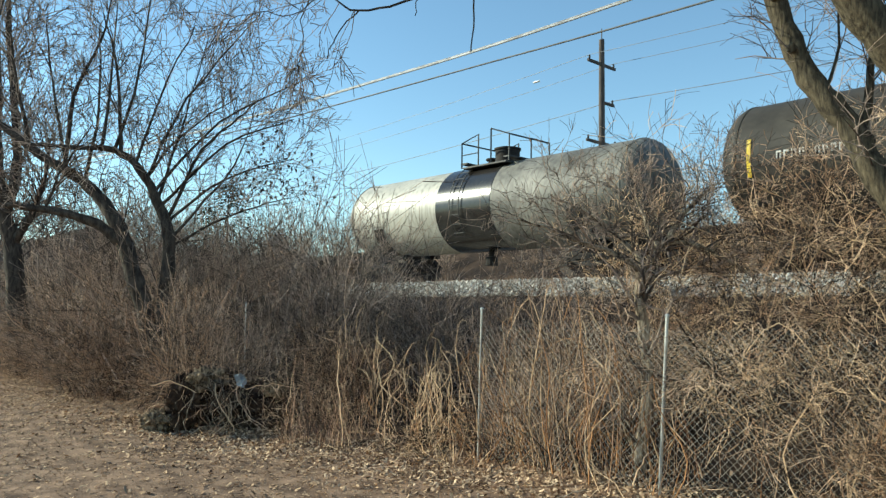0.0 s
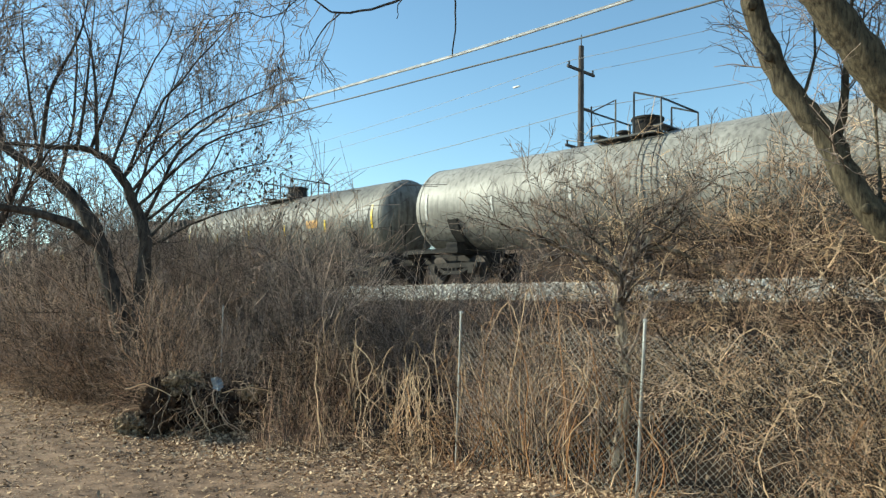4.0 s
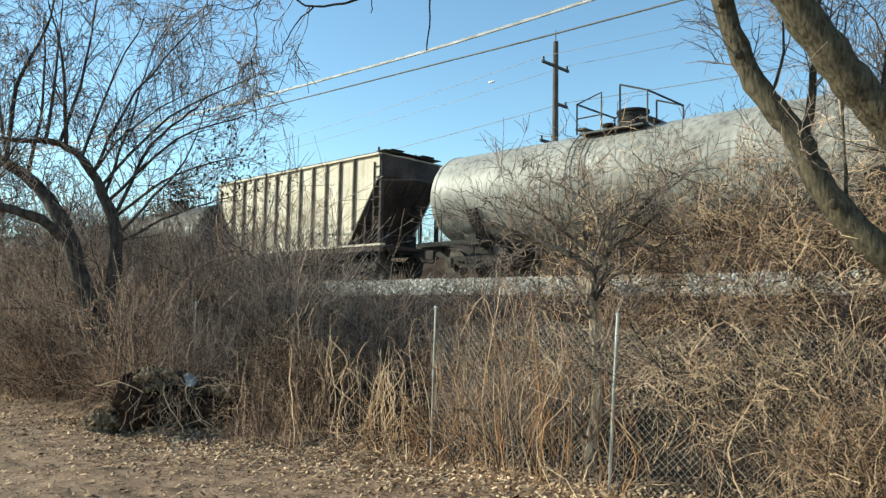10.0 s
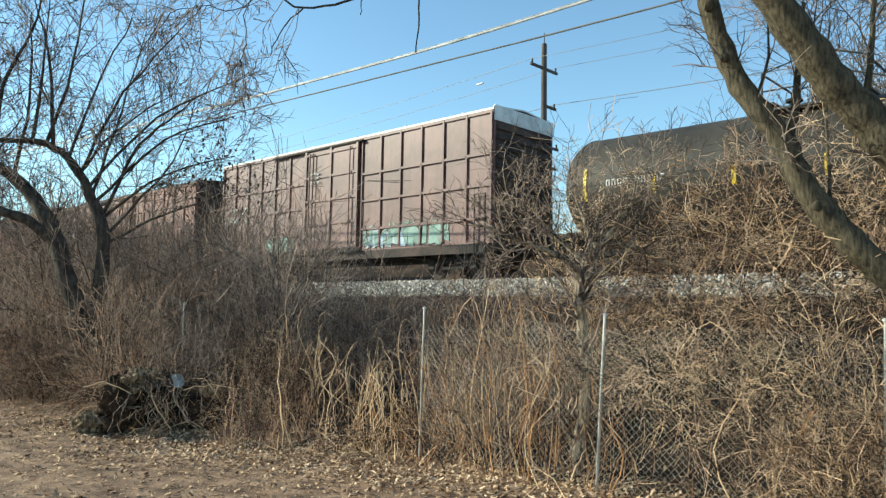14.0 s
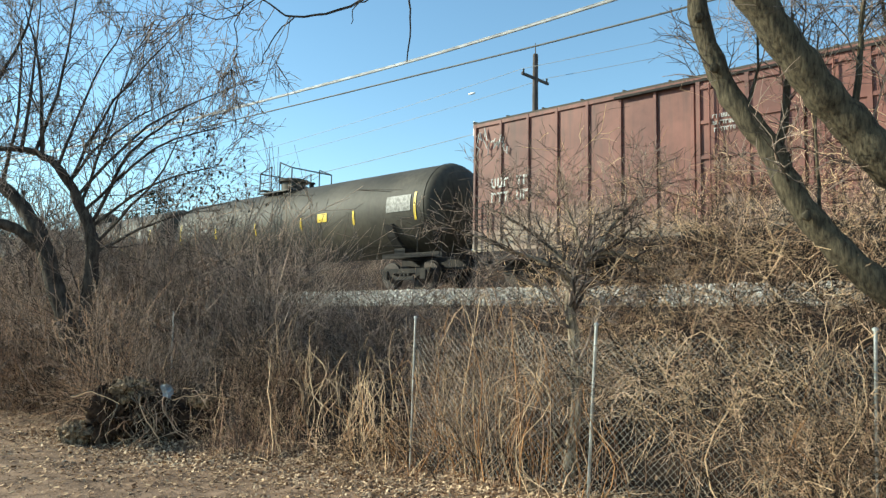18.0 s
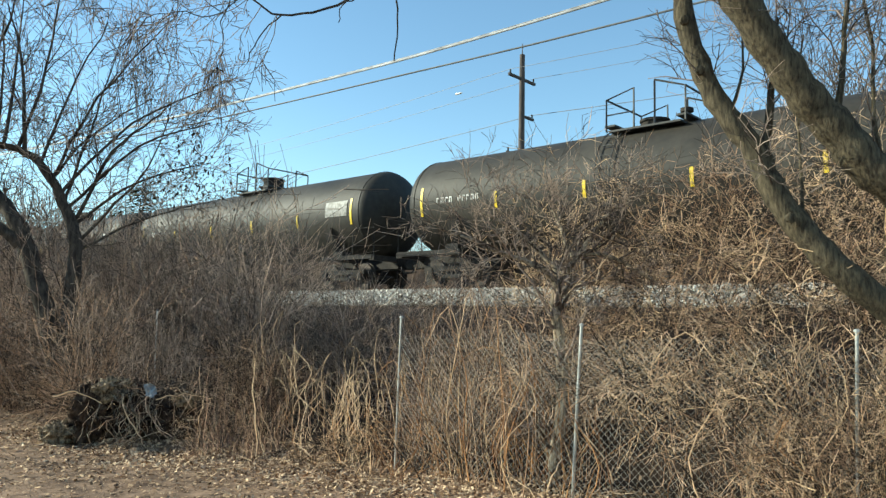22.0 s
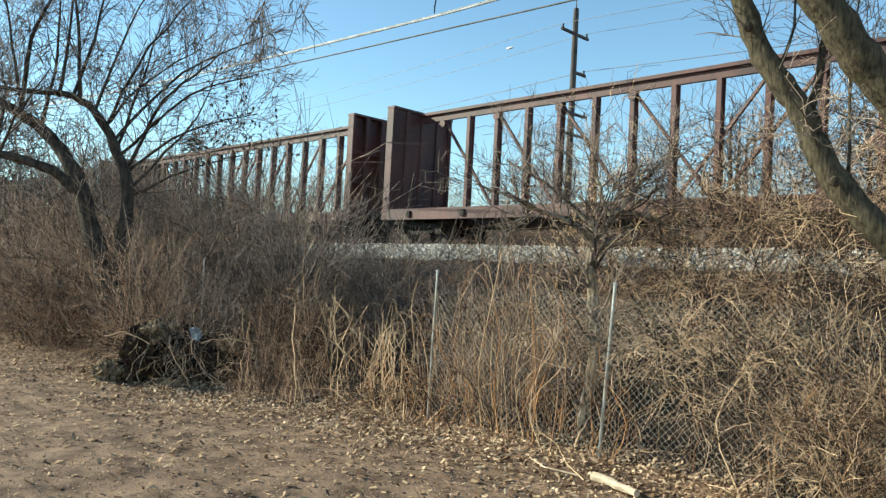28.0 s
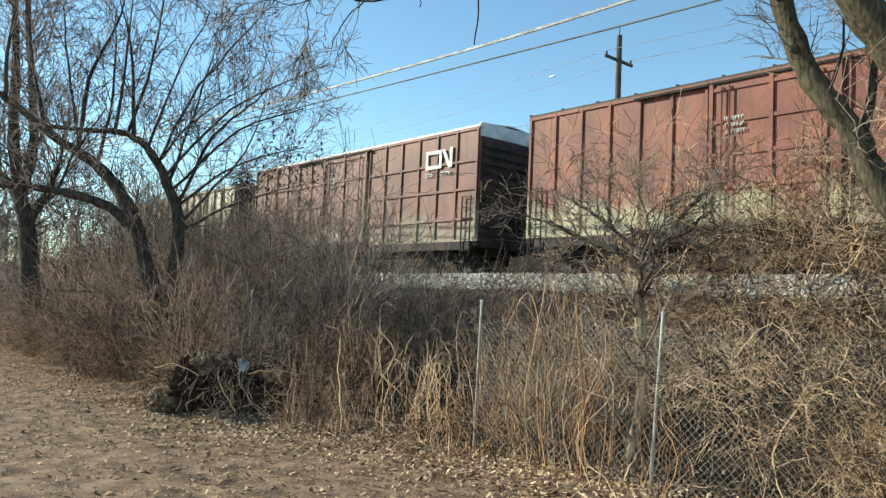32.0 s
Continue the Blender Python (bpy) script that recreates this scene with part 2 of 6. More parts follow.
M = dict(
    ground=surface("leafy_soil", (0.084, 0.051, 0.034), (0.365, 0.238, 0.152), 0.95, 3.2, 70, 1.0, spread=(0.3, 0.7), spec=0.2),
    # dark bank soil, made darker still to hold the shade under the brush
    bank=surface("shade_darkened_bank_soil", (0.022, 0.014, 0.010), (0.072, 0.046, 0.030), 0.95, 0.8, 14, 0.9, spec=0.2),
    ballast=surface("ballast_stone", (0.30, 0.272, 0.23), (0.80, 0.745, 0.66), 0.9, 6, 30, 0.6, island=0.8, spread=(0.2, 0.9)),
    bed=surface("ballast_bed", (0.14, 0.125, 0.105), (0.42, 0.38, 0.325), 0.95, 9, 40, 0.8),
    tie=surface("tie_wood", (0.05, 0.04, 0.032), (0.12, 0.10, 0.08), 0.9, 4, 30, 0.5, stretch=(8, 1, 8)),
    rail=surface("rail_steel", (0.10, 0.06, 0.04), (0.20, 0.12, 0.08), 0.6, 6, 60, 0.2, metal=0.6),
    bark=surface("grey_bark", (0.024, 0.019, 0.014), (0.15, 0.122, 0.078), 0.95, 9, 44, 0.8, stretch=(4, 4, 0.9), spread=(0.28, 0.74), spec=0.2),
    bark_light=surface("tan_bark", (0.045, 0.032, 0.023), (0.46, 0.365, 0.26), 0.95, 8, 34, 1.0, stretch=(3, 3, 0.8), spec=0.2),
    bark_dark=surface("dark_bark", (0.034, 0.028, 0.023), (0.108, 0.086, 0.069), 0.95, 5, 28, 1.0, stretch=(3, 3, 0.8), spec=0.2),
    twig=surface("bare_twig", (0.026, 0.017, 0.012), (0.80, 0.565, 0.38), 0.9, 1.2, 20, 0, island=1.2, spread=(0.40, 0.78), spec=0.25),
    twig_dark=surface("dark_twig", (0.068, 0.052, 0.043), (0.36, 0.27, 0.212), 0.9, 1.2, 20, 0, island=0.6, spec=0.25),
    brush=surface("brush_twig", (0.10, 0.075, 0.060), (0.47, 0.348, 0.268), 0.9, 1.2, 20, 0, island=0.7, spec=0.25),
    twig_far=surface("far_twig", (0.072, 0.057, 0.05), (0.19, 0.15, 0.126), 0.95, 0.5, 8, 0, island=0.5, spec=0.2),
    straw=surface("dry_straw", (0.026, 0.016, 0.010), (0.84, 0.59, 0.36), 0.85, 1.2, 20, 0, island=1.2, spread=(0.36, 0.74), spec=0.3),
    cane=surface("red_brown_cane", (0.016, 0.010, 0.007), (0.46, 0.28, 0.17), 0.85, 1.2, 20, 0, island=1.2, spread=(0.40, 0.75), spec=0.3),
    weed_red=surface("red_brown_weed", (0.15, 0.085, 0.057), (0.50, 0.32, 0.215), 0.9, 1.2, 20, 0, island=0.8, spec=0.25),
    # streaked dark brown that puts the shade on car ends into the paint
    shaded_brown=surface("painted_shade_brown", (0.020, 0.014, 0.012), (0.075, 0.048, 0.039), 0.85, 1.5, 12, 0.2, streak=0.5),
    vine=surface("orange_vine", (0.16, 0.072, 0.034), (0.48, 0.25, 0.105), 0.8, 2, 20, 0, island=0.5, spec=0.3),
    leaf=surface("dead_leaf", (0.14, 0.078, 0.042), (0.54, 0.365, 0.215), 0.85, 1.0, 20, 0, island=1.0, spread=(0.2, 0.8), spec=0.3),
    leaf_pale=surface("pale_dead_leaf", (0.17, 0.098, 0.055), (0.72, 0.515, 0.325), 0.8, 1.0, 20, 0, island=1.0, spread=(0.2, 0.8), spec=0.3),
    deadwood=surface("bleached_wood", (0.34, 0.25, 0.165), (0.74, 0.60, 0.44), 0.8, 6, 50, 0.4, stretch=(1, 1, 4), spec=0.3),
    leaf_dark=surface("clinging_leaf", (0.03, 0.02, 0.014), (0.10, 0.065, 0.04), 0.85, 2, 20, 0, island=0.8, spec=0.3),
    grass=surface("winter_grass", (0.10, 0.10, 0.045), (0.35, 0.31, 0.16), 0.85, 0.8, 20, 0, island=0.8, spec=0.3),
    root_soil=surface("root_soil", (0.018, 0.011, 0.008), (0.12, 0.08, 0.054), 0.95, 6, 40, 1.0, spec=0.2),
    thatch=surface("matted_roots", (0.06, 0.044, 0.03), (0.42, 0.31, 0.2), 0.95, 9, 60, 1.0, stretch=(3, 3, 0.6), spec=0.2),
    needle=surface("needle_green", (0.012, 0.022, 0.010), (0.05, 0.07, 0.03), 0.9, 0.8, 8, 0, island=0.6, spec=0.2),
    steel=surface("galvanised_steel", (0.34, 0.325, 0.30), (0.62, 0.60, 0.56), 0.45, 4, 60, 0.1, metal=0.5),
    wire=surface("fence_wire", (0.24, 0.215, 0.18), (0.46, 0.42, 0.36), 0.6, 4, 60, 0),
    pole=surface("weathered_pole", (0.05, 0.04, 0.035), (0.125, 0.1, 0.088), 0.9, 3, 30, 0.5, stretch=(6, 6, 0.5)),
    cable_dark=surface("grey_cable", (0.07, 0.07, 0.07), (0.15, 0.15, 0.15), 0.6, 2, 30, 0.1),
    cable=surface("sunlit_cable", (0.34, 0.335, 0.33), (0.62, 0.61, 0.60), 0.4, 2, 30, 0.1),
    line=surface("thin_line", (0.06, 0.066, 0.078), (0.11, 0.12, 0.14), 0.5, 2, 30, 0),
    porcelain=surface("white_porcelain", (0.75, 0.73, 0.68), (0.85, 0.83, 0.78), 0.3, 4, 40, 0),
    undercar=surface("grimy_undercarriage", (0.010, 0.008, 0.007), (0.035, 0.028, 0.023), 0.9, 4, 40, 0.3),
    wheel=surface("wheel_steel", (0.02, 0.016, 0.013), (0.07, 0.05, 0.04), 0.7, 6, 40, 0.2, metal=0.3),
    black_metal=surface("black_railing", (0.012, 0.012, 0.013), (0.035, 0.033, 0.03), 0.6, 5, 40, 0.1),
    yellow=surface("reflective_yellow", (0.62, 0.42, 0.015), (0.78, 0.56, 0.03), 0.5, 6, 40, 0),
    white=surface("white_lettering", (0.42, 0.405, 0.375), (0.66, 0.64, 0.60), 0.6, 6, 40, 0),
    panel=surface("data_panel", (0.14, 0.13, 0.115), (0.33, 0.315, 0.29), 0.6, 9, 40, 0),
    orange=surface("orange_placard", (0.50, 0.24, 0.04), (0.62, 0.34, 0.08), 0.6, 6, 40, 0),
    tank_black=surface("black_tank_paint", (0.022, 0.019, 0.015), (0.056, 0.048, 0.037), 0.6, 0.5, 6, 0.02, streak=0.5, spec=0.3),
    tank_olive=surface("dusty_dark_tank", (0.040, 0.034, 0.025), (0.088, 0.075, 0.055), 0.64, 0.5, 6, 0.02, streak=0.55, spec=0.3),
    tank_grey=surface("grey_tank_paint", (0.10, 0.093, 0.078), (0.235, 0.218, 0.185), 0.6, 0.6, 7, 0.02, streak=0.8),
    tank_silver=surface("silver_grey_tank_paint", (0.19, 0.175, 0.152), (0.365, 0.34, 0.30), 0.55, 0.6, 7, 0.02, streak=0.7),
    tank_pale=surface("pale_tank_paint", (0.36, 0.335, 0.28), (0.52, 0.485, 0.41), 0.5, 0.6, 7, 0.02, streak=0.5),
    tank_gloss=surface("glossy_black_band", (0.016, 0.014, 0.013), (0.04, 0.036, 0.032), 0.22, 0.8, 9, 0.03, streak=0.3),
    box_brown=surface("brown_boxcar_paint", (0.105, 0.041, 0.036), (0.185, 0.083, 0.071), 0.5, 0.7, 5, 0.3, streak=0.35),
    box_faded=surface("faded_brown_paint", (0.13, 0.044, 0.032), (0.225, 0.086, 0.062), 0.62, 0.7, 5, 0.25, streak=0.4, fade=((0.36, 0.31, 0.23), 1.35, 0.7)),
    box_red=surface("red_oxide_paint", (0.17, 0.055, 0.038), (0.28, 0.105, 0.07), 0.65, 0.7, 8, 0.12, streak=0.4, fade=((0.42, 0.25, 0.17), 1.9, 0.7)),
    box_rust=surface("rusty_orange_paint", (0.155, 0.044, 0.028), (0.275, 0.088, 0.052), 0.65, 0.7, 8, 0.12, streak=0.5, fade=((0.42, 0.38, 0.25), 1.7, 0.3)),
    roof=surface("galvanised_roof", (0.45, 0.44, 0.43), (0.70, 0.69, 0.67), 0.5, 2, 20, 0.1, metal=0.2),
    hop_brown=surface("brown_hopper_paint", (0.102, 0.056, 0.042), (0.182, 0.104, 0.078), 0.7, 0.6, 8, 0.12, streak=0.3),
    brown_rib=surface("dark_brown_rib", (0.09, 0.06, 0.04), (0.22, 0.16, 0.11), 0.75, 2, 20, 0.1, streak=0.4),
    hop_cream=surface("cream_hopper_paint", (0.465, 0.38, 0.268), (0.675, 0.582, 0.445), 0.6, 0.6, 8, 0.1, streak=0.3),
    beam_red=surface("red_beam_paint", (0.10, 0.024, 0.022), (0.19, 0.048, 0.038), 0.6, 1.0, 9, 0.1, streak=0.3),
    beam_maroon=surface("grimy_maroon_beam_paint", (0.055, 0.022, 0.020), (0.125, 0.045, 0.037), 0.6, 1.0, 9, 0.1, streak=0.4),
    beam_dark=surface("dark_beam_paint", (0.013, 0.016, 0.021), (0.034, 0.038, 0.046), 0.6, 1.0, 9, 0.1, streak=0.3),
    timber=surface("yellow_timber", (0.14, 0.08, 0.032), (0.26, 0.16, 0.068), 0.8, 1.5, 20, 0.3, island=0.4),
    paint_green=surface("green_spray_paint", (0.11, 0.20, 0.165), (0.24, 0.34, 0.295), 0.6, 3, 20, 0),
    paint_lime=surface("lime_spray_paint", (0.34, 0.31, 0.13), (0.48, 0.44, 0.22), 0.6, 3, 20, 0),
    paint_blue=surface("pale_blue_spray_paint", (0.25, 0.32, 0.42), (0.45, 0.50, 0.56), 0.6, 3, 20, 0),
    plastic=surface("torn_plastic", (0.17, 0.185, 0.205), (0.30, 0.32, 0.34), 0.4, 8, 40, 0.3),
)


# ---- ground ----
def lie(y):
    """Height of the land across the track."""
    pts = ((-4000, 0), (5.5, 0), (8.5, 0.25), (13.1, 1.9), (13.5, 2.04), (15.6, 2.52), (21.4, 2.52), (23.3, 2.2), (25.5, 3.5), (28.5, 5.25), (60, 5.5), (120, 4.5), (4000, 1.2))
    for (a, za), (b, zb) in zip(pts, pts[1:]):
        if y <= b:
            return za + (zb - za) * (y - a) / (b - a)
    return 1.2


def bumps(x, y):
    near = 1.0 if y < 13 else 0.35
    return near * (0.10 * noise.noise((x * 0.35, y * 0.35, 0)) + 0.035 * noise.noise((x * 1.7, y * 1.7, 3)))


def land(x, y):
    return lie(y) + (bumps(x, y) if -60 < x < 60 and -30 < y < 60 else 0)


def build_ground():
    xs = [-4000, -1500, -700, -350, -200, -120, -80] + [-60 + 0.5 * i for i in range(241)] + [80, 120, 200, 400, 900, 2000, 4000]
    ys = [-4000, -1500, -600, -250, -120, -60] + [-30 + 1.5 * i for i in range(20)] + [0.3 * i for i in range(100)] + [30 + 1.5 * i for i in range(21)] + [80, 120, 200, 400, 900, 2000, 4000]
    v = [(x, y, land(x, y)) for y in ys for x in xs]
    w = len(xs)
    f = [(j * w + i, j * w + i + 1, (j + 1) * w + i + 1, (j + 1) * w + i) for j in range(len(ys) - 1) for i in range(w - 1)]
    me = arrays("ground", v, f, M["ground"])
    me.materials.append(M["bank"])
    # strips behind fence and track: dark soil with the shade painted in
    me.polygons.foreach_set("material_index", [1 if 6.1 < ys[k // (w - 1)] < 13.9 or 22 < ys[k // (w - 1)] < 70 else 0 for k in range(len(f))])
    me.shade_smooth()
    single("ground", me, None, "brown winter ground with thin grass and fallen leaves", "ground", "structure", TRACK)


def scatter(name, label, category, proto_v, proto_f, places, material, m=None, kind="stuff"):
    """Many small pieces as one mesh. places: rows of x, y, z, turn, tilt, lean, size."""
    pv, pf = np.asarray(proto_v, np.float32), np.asarray(proto_f, np.int32)
    a = np.asarray(places, np.float32)
    c, s = np.cos(a[:, 3]), np.sin(a[:, 3])
    ct, st = np.cos(a[:, 4]), np.sin(a[:, 4])
    cl, sl = np.cos(a[:, 5]), np.sin(a[:, 5])
    p = pv[None] * a[:, 6, None, None]
    y, z = p[..., 1] * ct[:, None] - p[..., 2] * st[:, None], p[..., 1] * st[:, None] + p[..., 2] * ct[:, None]
    x, z = p[..., 0] * cl[:, None] + z * sl[:, None], -p[..., 0] * sl[:, None] + z * cl[:, None]
    out = np.stack((x * c[:, None] - y * s[:, None] + a[:, 0, None], x * s[:, None] + y * c[:, None] + a[:, 1, None], z + a[:, 2, None]), -1)
    faces = pf[None] + (np.arange(len(a)) * len(pv))[:, None, None]
    return single(name, arrays(name, out.reshape(-1, 3), faces.reshape(-1, pf.shape[1]), material), None, label, category, kind, m)


def build_track():
    rng = random.Random(5)
    # ballast stones
    stone_v = [(0.5, 0, 0), (0, 0.42, 0.05), (-0.48, 0.05, 0), (0, -0.45, 0), (0.05, 0, 0.38), (0, 0, -0.3)]
    stone_f = [(0, 1, 4), (1, 2, 4), (2, 3, 4), (3, 0, 4), (1, 0, 5), (2, 1, 5), (3, 2, 5), (0, 3, 5)]
    rows = []
    for _ in range(34000):
        x, y = rng.uniform(-62, 16), 13.6 + 3.6 * rng.random() ** 1.1
        rows.append((x, y, lie(y) + rng.uniform(0.03, 0.09), rng.uniform(0, 6.3), rng.uniform(-0.5, 0.5), rng.uniform(-0.5, 0.5), rng.uniform(0.06, 0.14)))
    scatter("ballast", "pale grey crushed stone ballast beside the rails", "ballast", stone_v, stone_f, rows, M["ballast"], TRACK)
    b = Build()
    prof = ((13.5, 1.95), (13.75, 2.12), (15.6, 2.57), (21.4, 2.57), (23.2, 2.0))
    for (ya, za), (yb, zb) in zip(prof, prof[1:]):
        b.quad((-1200, ya, za + 0.012), (600, ya, za + 0.012), (600, yb, zb + 0.012), (-1200, yb, zb + 0.012))
    single("ballast_bed", b, M["bed"], "grey ballast bed of the railway line", "track bed", "structure", TRACK)
    tie = Build().slab(-0.115, 0.115, -1.3, 1.3, -0.16, 0, 0.02).mesh("tie", M["tie"])
    bed = thing("railway_track", "single railway track with wooden ties and rusty rails", "track", m=TRACK)
    bed["kind"] = "structure"
    for i in range(150):
        o = part("tie", tie, None, bed)
        o.location = (-66 + 0.54 * i, MID + rng.uniform(-0.03, 0.03), RAIL - 0.17)
    for y in (MID - 0.755, MID + 0.755):
        r = Build()
        for x0, x1 in ((-1200, 600),):
            r.box(x0, x1, y - 0.07, y + 0.07, RAIL - 0.17, RAIL - 0.145)
            r.box(x0, x1, y - 0.01, y + 0.01, RAIL - 0.145, RAIL - 0.04)
            r.box(x0, x1, y - 0.036, y + 0.036, RAIL - 0.04, RAIL)
        part("rail", r, M["rail"], bed)


build_ground()
build_track()


# ---- rolling stock: x forward, y away from the camera, z = 0 at the rail head ----
def truck(parent, x):
    """A two-axle bogie under a car."""
    b = Build()
    for y in (-1.0, 1.0):
        b.box(x - 1.15, x + 1.15, y - 0.07, y + 0.07, 0.52, 0.68)
        b.box(x - 0.45, x + 0.45, y - 0.08, y + 0.08, 0.30, 0.42)
        for sx in (-1, 1):
            b.tube([(x + sx * 0.35, y, 0.36), (x + sx * 0.85, y, 0.58)], 0.08, 4)
            b.slab(x + sx * 0.9 - 0.15, x + sx * 0.9 + 0.15, y - 0.12, y + 0.12, 0.32, 0.62, 0.03)
        for k in (-0.18, 0, 0.18):
            b.lathe([(0, 0.075), (0.2, 0.075)], (x + k, y, 0.40), "z", 8)
    b.box(x - 0.2, x + 0.2, -1.05, 1.05, 0.50, 0.75)
    t = part("truck", b, M["undercar"], parent, "grimy cast steel bogie")
    for sx in (-0.89, 0.89):
        w = Build()
        w.lathe([(-0.95, 0.07), (0.95, 0.07)], (x + sx, 0, 0.46), "y", 10)
        part("axle", w, M["wheel"], t)
        for y in (-0.755, 0.755):
            s = 1 if y > 0 else -1
            w = Build().lathe([(-0.065, 0.40), (-0.06, 0.455), (0.045, 0.46), (0.05, 0.49), (0.07, 0.49), (0.07, 0.36), (0.03, 0.33), (0.03, 0.14), (0.06, 0.12)][::1 if s < 0 else 1], (x + sx, y, 0.46), "y", 20)
            part("wheel", w, M["wheel"], t)


def coupler(parent, x, way):
    b = Build()
    b.box(*sorted((x, x + way * 0.55)), -0.07, 0.07, 0.80, 0.95)
    b.slab(*sorted((x + way * 0.5, x + way * 0.85)), -0.14, 0.14, 0.70, 1.02, 0.04)
    b.tube([(x, -0.3, 0.85), (x + way * 0.4, -0.32, 0.55), (x + way * 0.8, -0.2, 0.6)], 0.025, 5)
    part("coupler", b, M["undercar"], parent)


def ladder(parent, x, y, z0, z1, material, width=0.42):
    b = Build()
    for dx in (-width / 2, width / 2):
        b.box(x + dx - 0.015, x + dx + 0.015, y - 0.02, y + 0.02, z0, z1)
    z = z0 + 0.15
    while z < z1:
        b.box(x - width / 2, x + width / 2, y - 0.012, y + 0.012, z - 0.012, z + 0.012)
        z += 0.36
    part("ladder", b, material, parent)


def marks(parent, x, y, z, count, h, material, rng, gap_at=None, tilt=0.0):
    """Lettering too small to read: short upright bars and strokes on a side that faces -y."""
    b = Build()
    for i in range(count):
        if i == gap_at:
            continue
        w = h * 0.62
        x0 = x + i * h * 0.82
        kind = rng.randrange(3)
        for (a, c, e, g) in (((0, 0.28, 0, 1), (0.28, 1, 0.76, 1)), ((0, 1, 0, 0.2), (0, 0.28, 0, 1), (0.72, 1, 0, 1)), ((0.36, 0.64, 0, 1), (0, 1, 0.8, 1)))[kind]:
            b.box(x0 + a * w, x0 + c * w, y - 0.004 + tilt * e * h, y + 0.01 + tilt * e * h, z + e * h, z + g * h)
    tagged(part("marking", b, material, parent), kind="stuff")


def tank_car(front, rear, top, paint, seed, stripes="yellow", dome="tall", band=False, flat_panel=True, lettering=True, label="", jacket=True, off=0.0):
    """A tank car between two places along the train."""
    rng = random.Random(seed)
    front, rear = front - (0.7 if rear - front > 14 else 0.25), rear - 0.75
    long, mid = rear - front, (front + rear) / 2
    car = thing("tank_car", label, "tank car", "cars of the freight train")
    R, zc = 1.53 if top > 4.1 else 1.47, 0
    zc = top - R
    h = long / 2
    prof = [(-h + 0.5 - 0.74 * math.cos(math.radians(a)), R * math.sin(math.radians(a))) for a in (0, 14, 28, 40, 51, 61, 70, 78, 84, 90)]
    if jacket:
        prof += [(-h + 1.2, R)]
    full = prof + [(-0.6, R), (0.6, R)] + [(-a, r) for a, r in prof[::-1]]
    if band:
        full = prof + [(-1.3, R)]
        part("tank_end", Build().lathe([(a, r) for a, r in full], (0, 0, zc), "x", 56), M["tank_pale"], car, "pale cream tank section", True)
        part("tank_end", Build().lathe([(-a, r) for a, r in full], (0, 0, zc), "x", 56), M["tank_grey"], car, "weathered grey tank section", True)
        part("tank_middle", Build().lathe([(-1.3, R + 0.012), (1.3, R + 0.012)], (0, 0, zc), "x", 56), M["tank_gloss"], car, "glossy black middle section", True)
    else:
        part("tank", Build().lathe(full, (0, 0, zc), "x", 56), paint, car, "", True)
    # weld bands and the jacket's edge rings
    for x in ((-h + 0.50, h - 0.50) if jacket else ()):
        part("ring", Build().lathe([(-0.03, R + 0.004), (-0.025, R + 0.016), (0.025, R + 0.016), (0.03, R + 0.004)], (x, 0, zc), "x", 56, False), paint, car)
    # underframe
    for sx in (-1, 1):
        u = Build()
        u.box(*sorted((sx * (h - 2.6), sx * (h + 0.35))), -0.35, 0.35, 0.72, 1.05)
        u.box(*sorted((sx * (h + 0.05), sx * (h + 0.30))), -1.45, 1.45, 0.95, 1.12)
        for y in (-1.42, 1.42):
            u.box(*sorted((sx * (h - 2.4), sx * (h + 0.2))), y - 0.05, y + 0.05, 1.0, 1.14)
            part("grab_rail", Build().tube([(sx * (h + 0.25), y, 1.1), (sx * (h + 0.25), y, 2.05), (sx * (h - 0.8), y, 2.05), (sx * (h - 0.8), y, 1.1)], 0.02, 5), M["undercar"], car)
        u.box(*sorted((sx * (h - 2.1), sx * (h - 1.6))), -1.2, 1.2, 1.0, 1.35)
        part("stub_sill", u, M["undercar"], car)
    for sx in (-1, 1):
        saddle = Build()
        for i in range(9):
            a0, a1 = math.radians(200 + i * 15.5), math.radians(200 + (i + 1) * 15.5)
            p = [(sx * (h - 1.9), math.cos(a) * r, zc + math.sin(a) * r) for a, r in ((a0, R + 0.005), (a1, R + 0.005), (a1, R + 0.12), (a0, R + 0.12))]
            q = [(x - sx * 0.4, y, z) for x, y, z in p]
            saddle.quad(*p), saddle.quad(*q), saddle.quad(p[2], p[3], q[3], q[2])
        part("saddle", saddle, M["undercar"], car)
    part("bottom_outlet", Build().lathe([(0, 0.22), (0.3, 0.2), (0.32, 0.1), (0.6, 0.09)], (0, 0, zc - R - 0.5), "z", 12), M["undercar"], car)
    for sx in (-1, 1):
        truck(car, sx * (h - 1.75))
        coupler(car, sx * (h + 0.3), sx)
    # top platform with railings, manway and valves
    w = Build()
    for y in (-0.8, 0.8):
        w.box(off - 1.0, off + 1.0, y - 0.25, y + 0.25, top - 0.18, top - 0.13)
    for sx in (-1, 1):
        w.box(off + sx * 1.0 - 0.15, off + sx * 1.0 + 0.15, -1.0, 1.0, top - 0.02, top + 0.03)
    part("platform", w, M["black_metal"], car)
    r = Build()
    for y in (-1.0, 1.0):
        r.tube([(off + -1.1, y, top - 0.15), (off + -1.1, y, top + 0.72), (off + -0.3, y, top + 0.92), (off + -0.3, y, top - 0.12)], 0.028, 5)
        r.tube([(off + 0.28, y, top - 0.12), (off + 0.28, y, top + 0.98), (off + 0.28, y, top + 1.02), (off + 1.1, y, top + 0.72), (off + 1.1, y, top - 0.15)], 0.028, 5)
